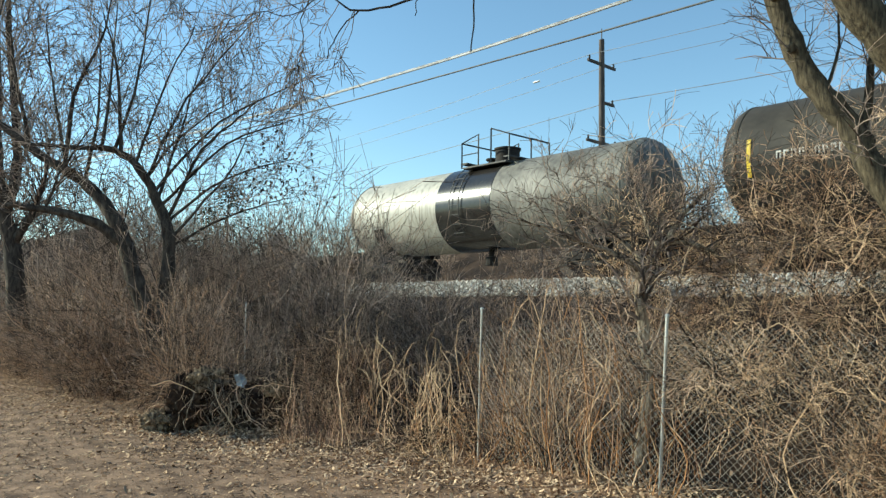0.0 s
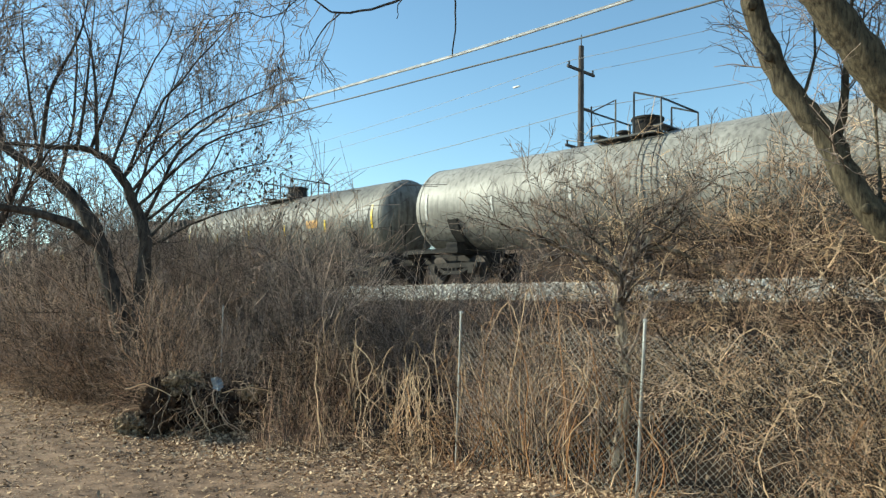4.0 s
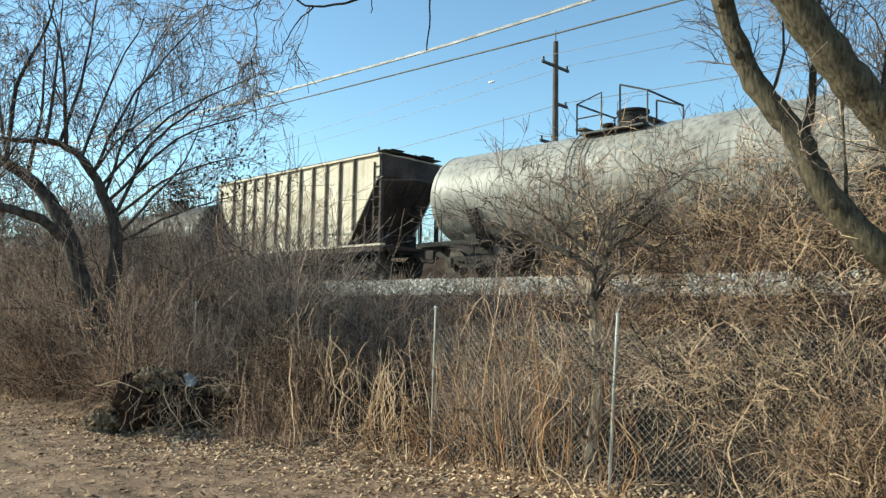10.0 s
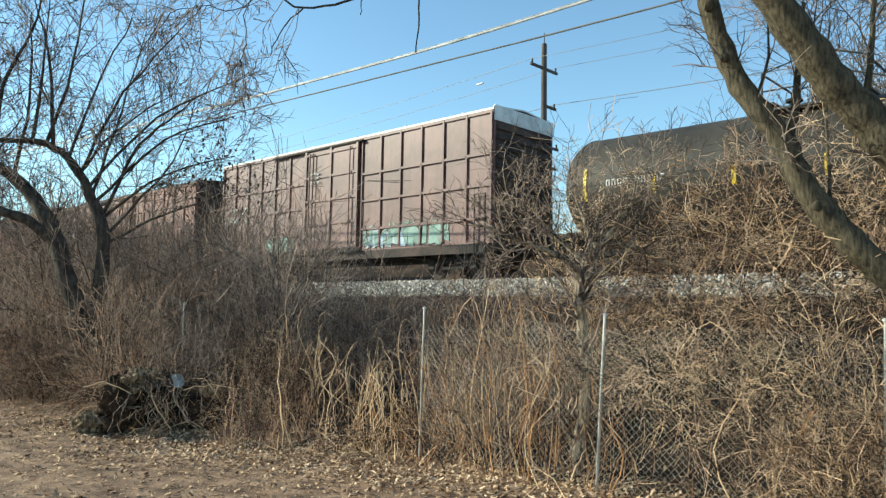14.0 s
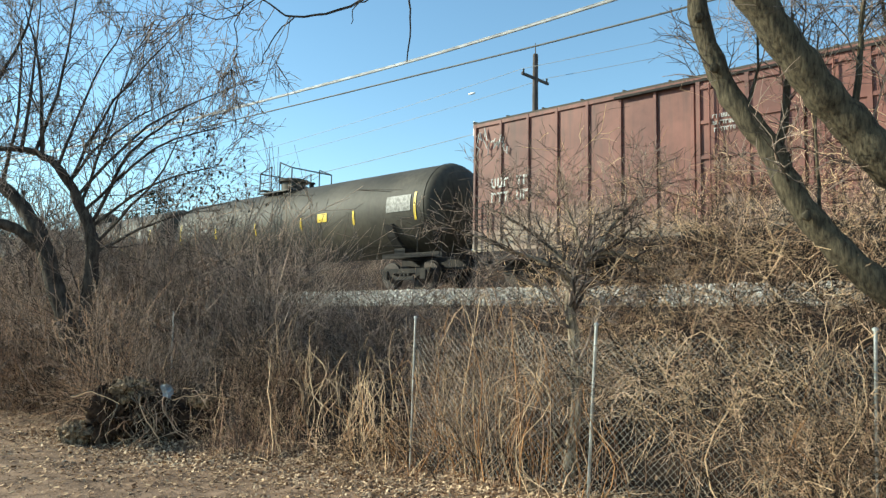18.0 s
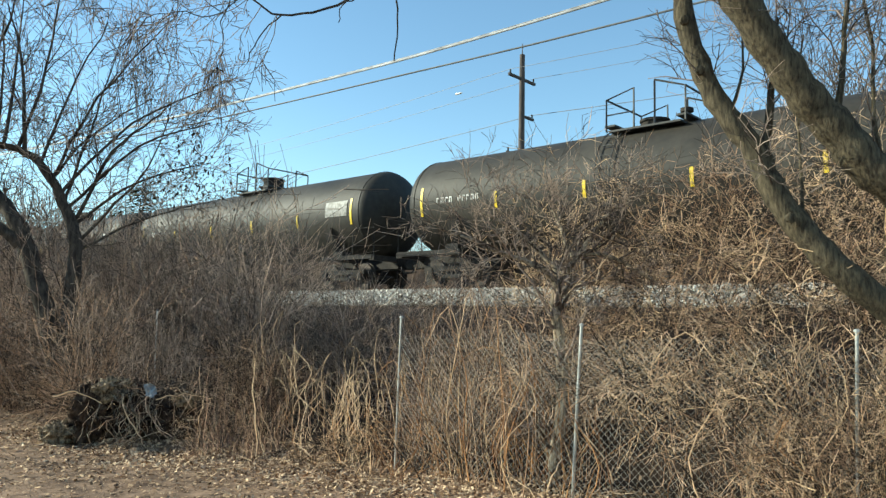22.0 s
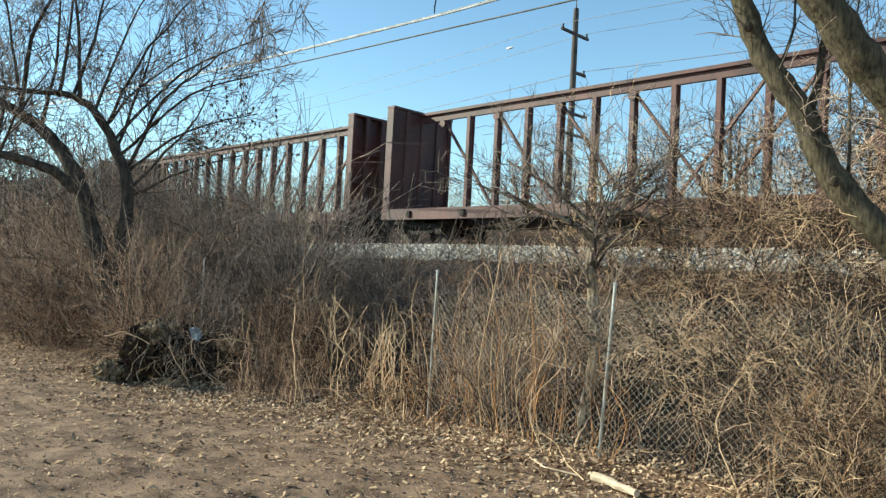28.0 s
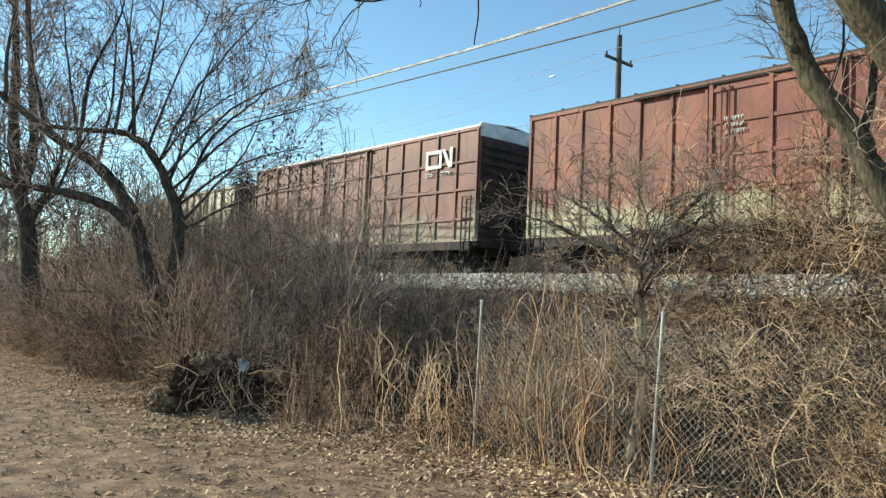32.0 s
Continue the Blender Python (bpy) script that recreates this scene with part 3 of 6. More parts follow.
        r.tube([(off + -1.1, y, top + 0.3), (off + -0.3, y, top + 0.3)], 0.02, 5)
    r.tube([(off + -1.1, -1.0, top + 0.72), (off + -1.1, 1.0, top + 0.72)], 0.028, 5)
    r.tube([(off + 1.1, -1.0, top + 0.72), (off + 1.1, 1.0, top + 0.72)], 0.028, 5)
    part("railing", r, M["black_metal"], car, "black pipe railing")
    if dome == "tall":
        part("manway", Build().lathe([(0, 0.42), (0.5, 0.42), (0.52, 0.46), (0.58, 0.46), (0.62, 0.3)], (off + 0.1, 0, top - 0.06), "z", 20), M["undercar"], car, "", True)
        part("valve", Build().lathe([(0, 0.12), (0.22, 0.12), (0.24, 0.2), (0.3, 0.2), (0.34, 0.08)], (off - 0.75, 0.1, top), "z", 10), M["undercar"], car, "", True)
    elif dome == "wide":
        part("manway", Build().lathe([(0, 0.50), (0.40, 0.50), (0.42, 0.64), (0.52, 0.64), (0.58, 0.42)], (off - 0.15, 0, top - 0.05), "z", 22), M["tank_olive"], car, "dusty protective housing", True)
        part("valve", Build().lathe([(0, 0.1), (0.2, 0.1), (0.22, 0.16), (0.28, 0.14)], (off + 0.95, 0.1, top), "z", 10), M["undercar"], car, "", True)
    else:
        part("manway", Build().lathe([(0, 0.35), (0.22, 0.35), (0.25, 0.40), (0.31, 0.40), (0.34, 0.2)], (off - 0.2, 0, top - 0.06), "z", 18), M["undercar"], car, "", True)
        part("valve", Build().lathe([(0, 0.1), (0.3, 0.1), (0.32, 0.17), (0.42, 0.17), (0.46, 0.06)], (off + 0.7, 0, top), "z", 10), M["undercar"], car, "", True)
    lx = off + (0.9 if seed % 2 else -0.9)
    lad = Build()
    for dx in (-0.22, 0.22):
        lad.tube([(lx + dx, -math.cos(a) * (R + 0.09), zc + math.sin(a) * (R + 0.09)) for a in [math.radians(g) for g in range(-40, 76, 12)]], 0.018, 4)
    for g in range(-36, 72, 12):
        a = math.radians(g)
        lad.tube([(lx - 0.22, -math.cos(a) * (R + 0.09), zc + math.sin(a) * (R + 0.09)), (lx + 0.22, -math.cos(a) * (R + 0.09), zc + math.sin(a) * (R + 0.09))], 0.013, 4)
    part("ladder", lad, M["black_metal"], car)

    def patch(name, x0, x1, g0, g1, mat_, lab=""):
        """A plate that hugs the tank between two angles above its axis."""
        b = Build()
        n = 4
        for i in range(n):
            a0, a1 = math.radians(g0 + (g1 - g0) * i / n), math.radians(g0 + (g1 - g0) * (i + 1) / n)
            b.quad(*[(x, -math.cos(a) * (R + 0.018), zc + math.sin(a) * (R + 0.018)) for x, a in ((x0, a0), (x1, a0), (x1, a1), (x0, a1))])
        part(name, b, mat_, car, lab)

    sm = {"yellow": M["yellow"], "white": M["white"]}.get(stripes)
    if sm:
        n = 6
        for i in range(n):
            x = -h + 0.85 + (2 * h - 1.7) * i / (n - 1)
            patch("reflective_stripe", x - 0.05, x + 0.05, -16 if 0 < i < n - 1 else -18, 2 if 0 < i < n - 1 else 16, sm)
    if flat_panel:
        patch("data_panel", h - 2.2, h - 1.05, -6, 14, M["panel"], "white stencilled data panel")
    if seed % 3 == 0:
        patch("placard", h * 0.30, h * 0.30 + 0.55, -8, 4, M["yellow"], "yellow warning panel")
    if seed % 3 == 1:
        patch("placard", h * 0.38, h * 0.38 + 0.8, -8, 4, M["orange"], "orange warning panel")
    if lettering:
        b = Build()
        for i in range(10):
            if i == 4:
                continue
            x0 = -h + 1.5 + i * 0.17
            for dx, g0, g1 in ((0, -4.5, 2), (0.08, (-4.5, -2, 0)[rng.randrange(3)], 2)):
                for k in range(2):
                    a0, a1 = math.radians(g0 + (g1 - g0) * k / 2), math.radians(g0 + (g1 - g0) * (k + 1) / 2)
                    b.quad(*[(x, -math.cos(a) * (R + 0.016), zc + math.sin(a) * (R + 0.016)) for x, a in ((x0 + dx, a0), (x0 + dx + 0.035, a0), (x0 + dx + 0.035, a1), (x0 + dx, a1))])
            a, c = math.radians(2), math.radians(0.6)
            b.quad(*[(x, -math.cos(g) * (R + 0.016), zc + math.sin(g) * (R + 0.016)) for x, g in ((x0, c), (x0 + 0.115, c), (x0 + 0.115, a), (x0, a))])
        tagged(part("marking", b, M["white"], car), kind="stuff")
    return car, mid


def box_car(front, rear, top, paint, seed, grid=False, doors=1, roofend=True, logo=False, scrawl=False, lettered=True, spray=(), label="", pale_roof=None):
    rng = random.Random(seed)
    long, mid = rear - front, (front + rear) / 2
    car = thing("boxcar", label, "boxcar", "cars of the freight train")
    h, W, z0 = long / 2, 1.50, 1.02
    pale_roof = roofend if pale_roof is None else pale_roof
    for s, nm in ((-1, "side_wall"), (1, "side_wall")):
        part(nm, Build().box(-h, h, *sorted((s * (W - 0.07), s * W)), z0, top - 0.1), paint, car)
    for s in (-1, 1):
        b = Build().box(*sorted((s * (h - 0.08), s * h)), -W + 0.07, W - 0.07, z0, top - 0.1)
        z, ribs = z0 + 0.25, []
        while z < top - 0.55:
            ribs.append(z)
            z += 0.29
        # end wall faces away from the sun; its shade is in the colour
        wall = part("end_wall", b, M["shaded_brown"], car, "dark brown end wall with shade painted in")
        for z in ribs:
            part("end_rib", Build().slab(*sorted((s * h, s * (h + 0.07))), -W + 0.12, W - 0.12, z, z + 0.14, 0.03), M["shaded_brown"], wall)
        if roofend:
            part("roof_fascia", Build().box(*sorted((s * h, s * (h + 0.03))), -W, W, top - 0.48, top - 0.02), M["roof"], car, "bare galvanised end plate")
    b = Build()
    b.quad((-h, -W - 0.03, top - 0.1), (h, -W - 0.03, top - 0.1), (h, 0, top + 0.05), (-h, 0, top + 0.05))
    b.quad((-h, 0, top + 0.05), (h, 0, top + 0.05), (h, W + 0.03, top - 0.1), (-h, W + 0.03, top - 0.1))
    b.box(-h, h, -W - 0.03, W + 0.03, top - 0.16, top - 0.10)
    n = int(long / 1.2)
    for i in range(n + 1):
        x = -h + long * i / n
        b.tube([(x, -W - 0.03, top - 0.08), (x, 0, top + 0.07), (x, W + 0.03, top - 0.08)], 0.03, 4)
    part("roof", b, M["roof"] if pale_roof else M["tie"], car, "galvanised ribbed roof" if pale_roof else "dark weathered ribbed roof")
    dw = 1.55 if doors == 1 else 2.45
    # near and far ribs
    for s in (-1, 1):
        y0, y1 = sorted((s * W, s * (W + 0.055)))
        n = int((h - dw - 0.1) / 0.98)
        for side in (-1, 1):
            for i in range(n + 1):
                x = side * (dw + 0.12 + (h - dw - 0.2) * i / n)
                part("rib", Build().slab(x - 0.05, x + 0.05, y0, y1, z0 + 0.1, top - 0.16, 0.015), paint, car)
            if grid:
                for z in (z0 + 0.75, z0 + 1.75, z0 + 2.7):
                    part("rail", Build().box(*sorted((side * (dw + 0.12), side * (h - 0.1))), y0, y1 - 0.008 * s, z - 0.04, z + 0.04), paint, car)
        part("sill", Build().box(-h + 0.3, h - 0.3, *sorted((s * (W - 0.1), s * (W + 0.03))), z0 - 0.28, z0), M["shaded_brown"], car)
        part("top_rail", Build().box(-h, h, *sorted((s * W, s * (W + 0.045))), top - 0.26, top - 0.16), paint, car)
    for k in range(doors):
        x0, x1 = ((-dw, dw) if doors == 1 else ((-dw, -0.04), (0.04, dw))[k])
        d = Build().box(x0, x1, -W - 0.09, -W - 0.04, z0 + 0.12, top - 0.3)
        dr = part("door", d, paint, car, "sliding steel door")
        for x in (x0 + 0.05, x1 - 0.05, (x0 + x1) / 2):
            part("door_stile", Build().box(x - 0.05, x + 0.05, -W - 0.14, -W - 0.088, z0 + 0.12, top - 0.3), paint, dr)
        for z in [z0 + 0.2 + (top - z0 - 0.65) * i / 4 for i in range(5)]:
            part("door_rail", Build().box(x0, x1, -W - 0.13, -W - 0.088, z - 0.045, z + 0.045), paint, dr)
        for x in (x0 + 0.35, x0 + 0.55, x1 - 0.4):
            part("lock_bar", Build().tube([(x, -W - 0.17, z0 + 0.2), (x, -W - 0.17, top - 0.4)], 0.022, 5), paint, dr)
    part("door_track", Build().box(-dw - 2.2, dw + 0.2, -W - 0.16, -W - 0.08, z0 - 0.02, z0 + 0.08), M["undercar"], car)
    part("door_track", Build().box(-dw - 2.2, dw + 0.2, -W - 0.14, -W - 0.05, top - 0.30, top - 0.24), M["undercar"], car)
    u = Build().box(-h + 0.4, h - 0.4, -0.35, 0.35, 0.62, z0 - 0.02).box(-h, h, -W + 0.05, W - 0.05, z0 - 0.14, z0)
    for x in (-h * 0.5, 0, h * 0.5):
        u.box(x - 0.1, x + 0.1, -W + 0.1, W - 0.1, 0.7, z0)
    part("underframe", u, M["undercar"], car)
    for s in (-1, 1):
        truck(car, s * (h - 2.0))
        coupler(car, s * (h + 0.1), s)
        ladder(car, s * (h - 0.45), -W - 0.09, 0.55, z0 + 1.5, M["undercar"])
    if logo:
        lx = h - 2.7
        z = top - 1.4
        b = Build()
        y0, y1 = -W - 0.062, -W - 0.057
        b.box(lx, lx + 0.13, y0, y1, z, z + 0.66), b.box(lx + 0.12, lx + 0.75, y0 - .002, y1, z, z + 0.13), b.box(lx + 0.12, lx + 0.75, y0 - .002, y1, z + 0.53, z + 0.66)
        b.box(lx + 0.72, lx + 0.86, y0, y1, z, z + 0.66)
        b.quad((lx + 0.86, y0, z + 0.66), (lx + 1.02, y0, z + 0.66), (lx + 1.36, y0, z), (lx + 1.2, y0, z))
        b.box(lx + 1.28, lx + 1.42, y0 - .003, y1, z, z + 0.7)
        part("emblem", b, M["white"], car, "white painted emblem")
        marks(car, lx, -W - 0.062, z - 0.26, 4, 0.13, M["white"], rng)
        marks(car, lx + 0.8, -W - 0.062, z - 0.26, 5, 0.13, M["white"], rng)
    if scrawl:
        b = Build()
        for i in range(9):
            x, z = -h + 0.12 + 0.15 * i, top - 0.55 - 0.055 * i
            pts = [(x, -W - 0.06, z)]
            for _ in range(5):
                x, z = x + rng.uniform(-0.1, 0.16), z + rng.uniform(-0.3, 0.22)
                pts.append((x, -W - 0.06, z))
            b.tube(pts, 0.016, 4)
        tagged(part("graffiti", b, M["white"], car, "white sprayed scrawl"), kind="stuff")
    if scrawl or lettered and not logo:
        marks(car, -h + 0.75, -W - 0.062, z0 + 1.85, 6, 0.28, M["white"], rng, 3)
        marks(car, -h + 0.75, -W - 0.062, z0 + 1.43, 6, 0.28, M["white"], rng, 3)
    for k in range(3):
        marks(car, -dw + 0.4 + k * 0.02, -W - 0.15, top - 1.25 - 0.16 * k, 7, 0.09, M["white"], rng)
    for x0, x1, za, zb, m_ in spray:
        b = Build()
        for i in range(int((x1 - x0) / 0.32)):
            x = x0 + i * 0.32
            b.quad((x, -W - 0.02 - 0.004 * (i % 3), za + rng.uniform(-0.1, 0.1)), (x + rng.uniform(0.2, 0.36), -W - 0.02 - 0.004 * (i % 3), za + rng.uniform(-0.1, 0.1)),
                   (x + rng.uniform(0.2, 0.4), -W - 0.02 - 0.004 * (i % 3), zb + rng.uniform(-0.2, 0.2)), (x + rng.uniform(-0.1, 0.1), -W - 0.02 - 0.004 * (i % 3), zb + rng.uniform(-0.2, 0.2)))
        tagged(part("graffiti", b, M[m_], car, "spray-painted graffiti shapes"), kind="stuff")
    return car, mid


def hopper_car(front, rear, top, paint, seed, bays, ribs, label):
    rng = random.Random(seed)
    long, mid = rear - front, (front + rear) / 2
    car = thing("covered_hopper", label, "hopper car", "cars of the freight train")
    h, W, zs = long / 2, 1.50, 1.25
    inset = 1.95
    for s in (-1, 1):
        y0, y1 = sorted((s * (W - 0.05), s * W))
        b = Build()
        out = [(-h + 0.25, top), (-h + 0.25, top - 0.75), (-h + inset, zs), (h - inset, zs), (h - 0.25, top - 0.75), (h - 0.25, top)]
        k = len(b.v)
        b.v += [(x, y0, z) for x, z in out] + [(x, y1, z) for x, z in out]
        m = len(out)
        b.f += [tuple(range(m)), tuple(range(2 * m - 1, m - 1, -1))] + [(i, (i + 1) % m, m + (i + 1) % m, m + i) for i in range(m)]
        part("side_wall", b, paint, car)
        for i in range(ribs + 1):
            x = -h + inset - 0.35 + (long - 2 * inset + 0.7) * i / ribs
            lowz = zs if abs(x) < h - inset else zs + 0.5
            part("rib", Build().slab(x - 0.045, x + 0.045, *sorted((s * W, s * (W + 0.09))), lowz, top - 0.08, 0.02), M["brown_rib"] if seed == 15 else paint, car)
        part("top_rail", Build().box(-h + 0.2, h - 0.2, *sorted((s * (W - 0.04), s * (W + 0.10))), top - 0.07, top), paint, car)
        part("sill", Build().box(-h, h, *sorted((s * (W - 0.12), s * (W + 0.06))), zs - 0.09, zs - 0.02), paint, car)
        part("sill_web", Build().box(-h, h, *sorted((s * (W - 0.12), s * (W + 0.02))), zs - 0.28, zs - 0.092), M["shaded_brown"], car)
    for s in (-1, 1):
        b = Build()
        b.quad((s * (h - 0.25), -W, top), (s * (h - 0.25), W, top), (s * (h - 0.25), W, top - 0.75), (s * (h - 0.25), -W, top - 0.75))
        b.quad((s * (h - 0.25), -W + 0.03, top - 0.75), (s * (h - 0.25), W - 0.03, top - 0.75), (s * (h - inset - 0.1), W - 0.03, zs), (s * (h - inset - 0.1), -W + 0.03, zs))
        for y in (-0.9, 0, 0.9):
            b.tube([(s * (h - 0.24), y, top - 0.8), (s * (h - inset), y, zs)], 0.06, 4)
        # shade under the overhanging end is put into the slope sheet's colour
        part("end_slope", b, M["shaded_brown"], car, "near-black slope sheet with shade painted in")
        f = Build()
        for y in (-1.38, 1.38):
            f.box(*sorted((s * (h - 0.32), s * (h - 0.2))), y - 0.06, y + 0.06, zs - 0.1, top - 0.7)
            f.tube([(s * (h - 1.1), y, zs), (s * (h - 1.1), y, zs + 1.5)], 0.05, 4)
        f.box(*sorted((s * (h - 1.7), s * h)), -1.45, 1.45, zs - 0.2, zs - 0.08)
        part("end_frame", f, M["shaded_brown"], car)
        ladder(car, s * (h - 0.30), -W - 0.03, 0.55, top - 0.3, M["shaded_brown"], 0.4)
        truck(car, s * (h - 1.75))
        coupler(car, s * (h + 0.05), s)
        part("brake_cylinder", Build().lathe([(0, 0.16), (0.35, 0.16)], (s * (h - 0.9), -0.5, zs + 0.15), "z", 10), M["undercar"], car)
        part("air_tank", Build().slab(s * (h - 0.8) - 0.2, s * (h - 0.8) + 0.2, 0.2, 0.7, zs, zs + 0.4), M["undercar"], car)
    b = Build().box(-h + 0.25, h - 0.25, -W, W, top - 0.03, top + 0.02)
    part("roof", b, paint, car)
    wk = Build()
    for y in (-0.75, 0.75):
        wk.box(-h + 0.1, h - 0.1, y - 0.3, y + 0.3, top + 0.17, top + 0.20)
        for i in range(int(long / 1.0)):
            x = -h + 0.4 + i
            wk.box(x - 0.03, x + 0.03, y - 0.3, y + 0.3, top, top + 0.17)
    for s in (-1, 1):
        wk.box(*sorted((s * (h - 0.55), s * (h - 0.1))), -1.4, 1.4, top + 0.10, top + 0.13)
        for y in (-1.35, -0.45, 0.45, 1.35):
            wk.box(*sorted((s * (h - 0.5), s * (h - 0.45))), y - 0.03, y + 0.03, top, top + 0.26)
    part("roof_walk", wk, M["undercar"], car, "steel roof walkway")
    n = int(long / 1.5)
    for i in range(n):
        x = -h + 0.9 + (long - 1.8) * i / (n - 1)
        part("hatch", Build().slab(x - 0.5, x + 0.5, -0.36, 0.36, top + 0.02, top + 0.18, 0.05), paint, car)
    span = (long - 2 * inset) / bays
    for i in range(bays):
        xa = -h + inset + span * i
        b = Build()
        top4 = [(xa, -W + 0.1, zs), (xa + span, -W + 0.1, zs), (xa + span, W - 0.1, zs), (xa, W - 0.1, zs)]
        c = xa + span / 2
        low4 = [(c - 0.45, -0.75, 0.42), (c + 0.45, -0.75, 0.42), (c + 0.45, 0.75, 0.42), (c - 0.45, 0.75, 0.42)]
        for j in range(4):
            b.quad(top4[j], top4[(j + 1) % 4], low4[(j + 1) % 4], low4[j])
        b.box(c - 0.5, c + 0.5, -0.8, 0.8, 0.3, 0.42)
        part("discharge_bay", b, M["undercar"], car)
    x = -h + inset + 0.3
    for k, z in enumerate((zs + 0.95, zs + 0.55)):
        marks(car, x, -W - 0.012, z, 2, 0.3, M["undercar"] if seed % 2 else M["white"], rng)
        marks(car, x + 0.9, -W - 0.012, z, 2, 0.3, M["undercar"] if seed % 2 else M["white"], rng)
    return car, mid


def beam_car(front, rear, top, paint, seed, label):
    """A centrebeam lumber flat, empty, with two end bulkheads."""
    long, mid = rear - front, (front + rear) / 2
    car = thing("centerbeam_flatcar", label, "flatcar", "cars of the freight train")
    h, W, z0 = long / 2, 1.45, 1.12
    part("deck", Build().box(-h, h, -W, W, z0 - 0.10, z0), paint, car)
    for s in (-1, 1):
        part("side_sill", Build().box(-h, h, *sorted((s * (W - 0.04), s * (W + 0.03))), z0 - 0.34, z0 + 0.03), paint, car)
        wall = part("bulkhead", Build().box(*sorted((s * (h - 0.30), s * (h - 0.22))), -W, W, z0, top - 0.06), paint, car, "tall steel end bulkhead")
        for y in (-W, -0.75, 0, 0.75, W):
            part("bulkhead_post", Build().slab(*sorted((s * (h - 0.36), s * h)), max(y - 0.09, -W - 0.01), min(y + 0.09, W + 0.01), z0, top - 0.05, 0.02), paint, wall)
        for z in (z0 + 1.2, z0 + 2.3):
            part("bulkhead_rail", Build().box(*sorted((s * (h - 0.22), s * (h - 0.10))), -W, W, z - 0.06, z + 0.06), paint, wall)
        part("bulkhead_cap", Build().box(*sorted((s * (h - 0.37), s * (h + 0.01))), -W - 0.015, W + 0.015, top - 0.05, top + 0.03), paint, wall)
        truck(car, s * (h - 1.6))
        coupler(car, s * (h + 0.25), s)
        part("end_sill", Build().box(*sorted((s * h, s * (h + 0.35))), -0.5, 0.5, 0.7, 1.1), M["undercar"], car)
    zt = top - 0.02
    part("top_chord", Build().box(-h + 0.3, h - 0.3, -0.16, 0.16, zt - 0.10, zt).box(-h + 0.3, h - 0.3, -0.06, 0.06, zt - 0.34, zt - 0.10), paint, car)
    ch = Build()
    n = 16
    xs = [-h + 1.45 + (2 * h - 2.9) * i / n for i in range(n + 1)]
    for x in xs:
        part("post", Build().box(x - 0.07, x + 0.07, -0.13, -0.11, z0, zt - 0.33).box(x - 0.07, x + 0.07, 0.11, 0.13, z0, zt - 0.33).box(x - 0.02, x + 0.02, -0.11, 0.11, z0, zt - 0.33), paint, car)
    for i in range(0, n, 2):
        a, b_ = (i + 2, i) if i < n // 2 else (i, i + 2)
        part("brace", Build().tube([(xs[a], 0, z0 + 0.05), (xs[b_], 0, zt - 0.36)], 0.055, 4), paint, car)
        part("gusset", Build().lathe([(-0.012, 0.14), (0.012, 0.14)], (xs[b_], -0.14, zt - 0.48), "y", 10), paint, car)
    part("brace", Build().tube([(xs[n // 2 - 1], 0, z0 + 0.05), (xs[n // 2 + 1], 0, zt - 0.36)], 0.055, 4), paint, car)
    for i in range(0, n + 1, 2):
        part("winch", Build().slab(xs[i] - 0.1, xs[i] + 0.1, -W - 0.1, -W - 0.02, z0 - 0.25, z0 - 0.05, 0.02), M["undercar"], car)
    u = Build().box(-h + 0.4, h - 0.4, -0.3, 0.3, 0.55, z0 - 0.1)
    for i in range(9):
        x = -h + 1.2 + (2 * h - 2.4) * i / 8
        u.box(x - 0.07, x + 0.07, -W, W, z0 - 0.32, z0 - 0.1)
    part("underframe", u, M["undercar"], car)
    return car, mid


def flat_car(front, rear, label):
    long, mid = rear - front, (front + rear) / 2
    car = thing("flatcar", label, "flatcar", "cars of the freight train")
    h, W, z0 = long / 2, 1.42, 1.08
    n = 60
    for i in range(n):
        x = -h + long * i / n
        part("deck_plank", Build().box(x + 0.01, x + long / n - 0.01, -W, W, z0, z0 + 0.07), M["tie"], car)
    for s in (-1, 1):
        part("side_sill", Build().box(-h, h, *sorted((s * W, s * (W + 0.05))), z0 - 0.52, z0 - 0.24), M["timber"], car, "yellow painted side sill")
        part("side_beam", Build().box(-h, h, *sorted((s * W, s * (W + 0.04))), z0 - 0.24, z0 + 0.03), M["undercar"], car)
        part("side_rail", Build().box(-h, h, *sorted((s * (W - 0.05), s * (W + 0.03))), z0 + 0.08, z0 + 0.36), M["undercar"], car)
        truck(car, s * (h - 2.3))
        coupler(car, s * (h + 0.1), s)
        for i in range(14):
            x = -h + 0.8 + (long - 1.6) * i / 13
            part("stake_pocket", Build().box(x - 0.07, x + 0.07, *sorted((s * (W + 0.055), s * (W + 0.12))), z0 - 0.35, z0), M["undercar"], car)
    part("underframe", Build().box(-h + 0.5, h - 0.5, -0.35, 0.35, 0.5, z0), M["undercar"], car)
    return car, mid


TRAIN = []


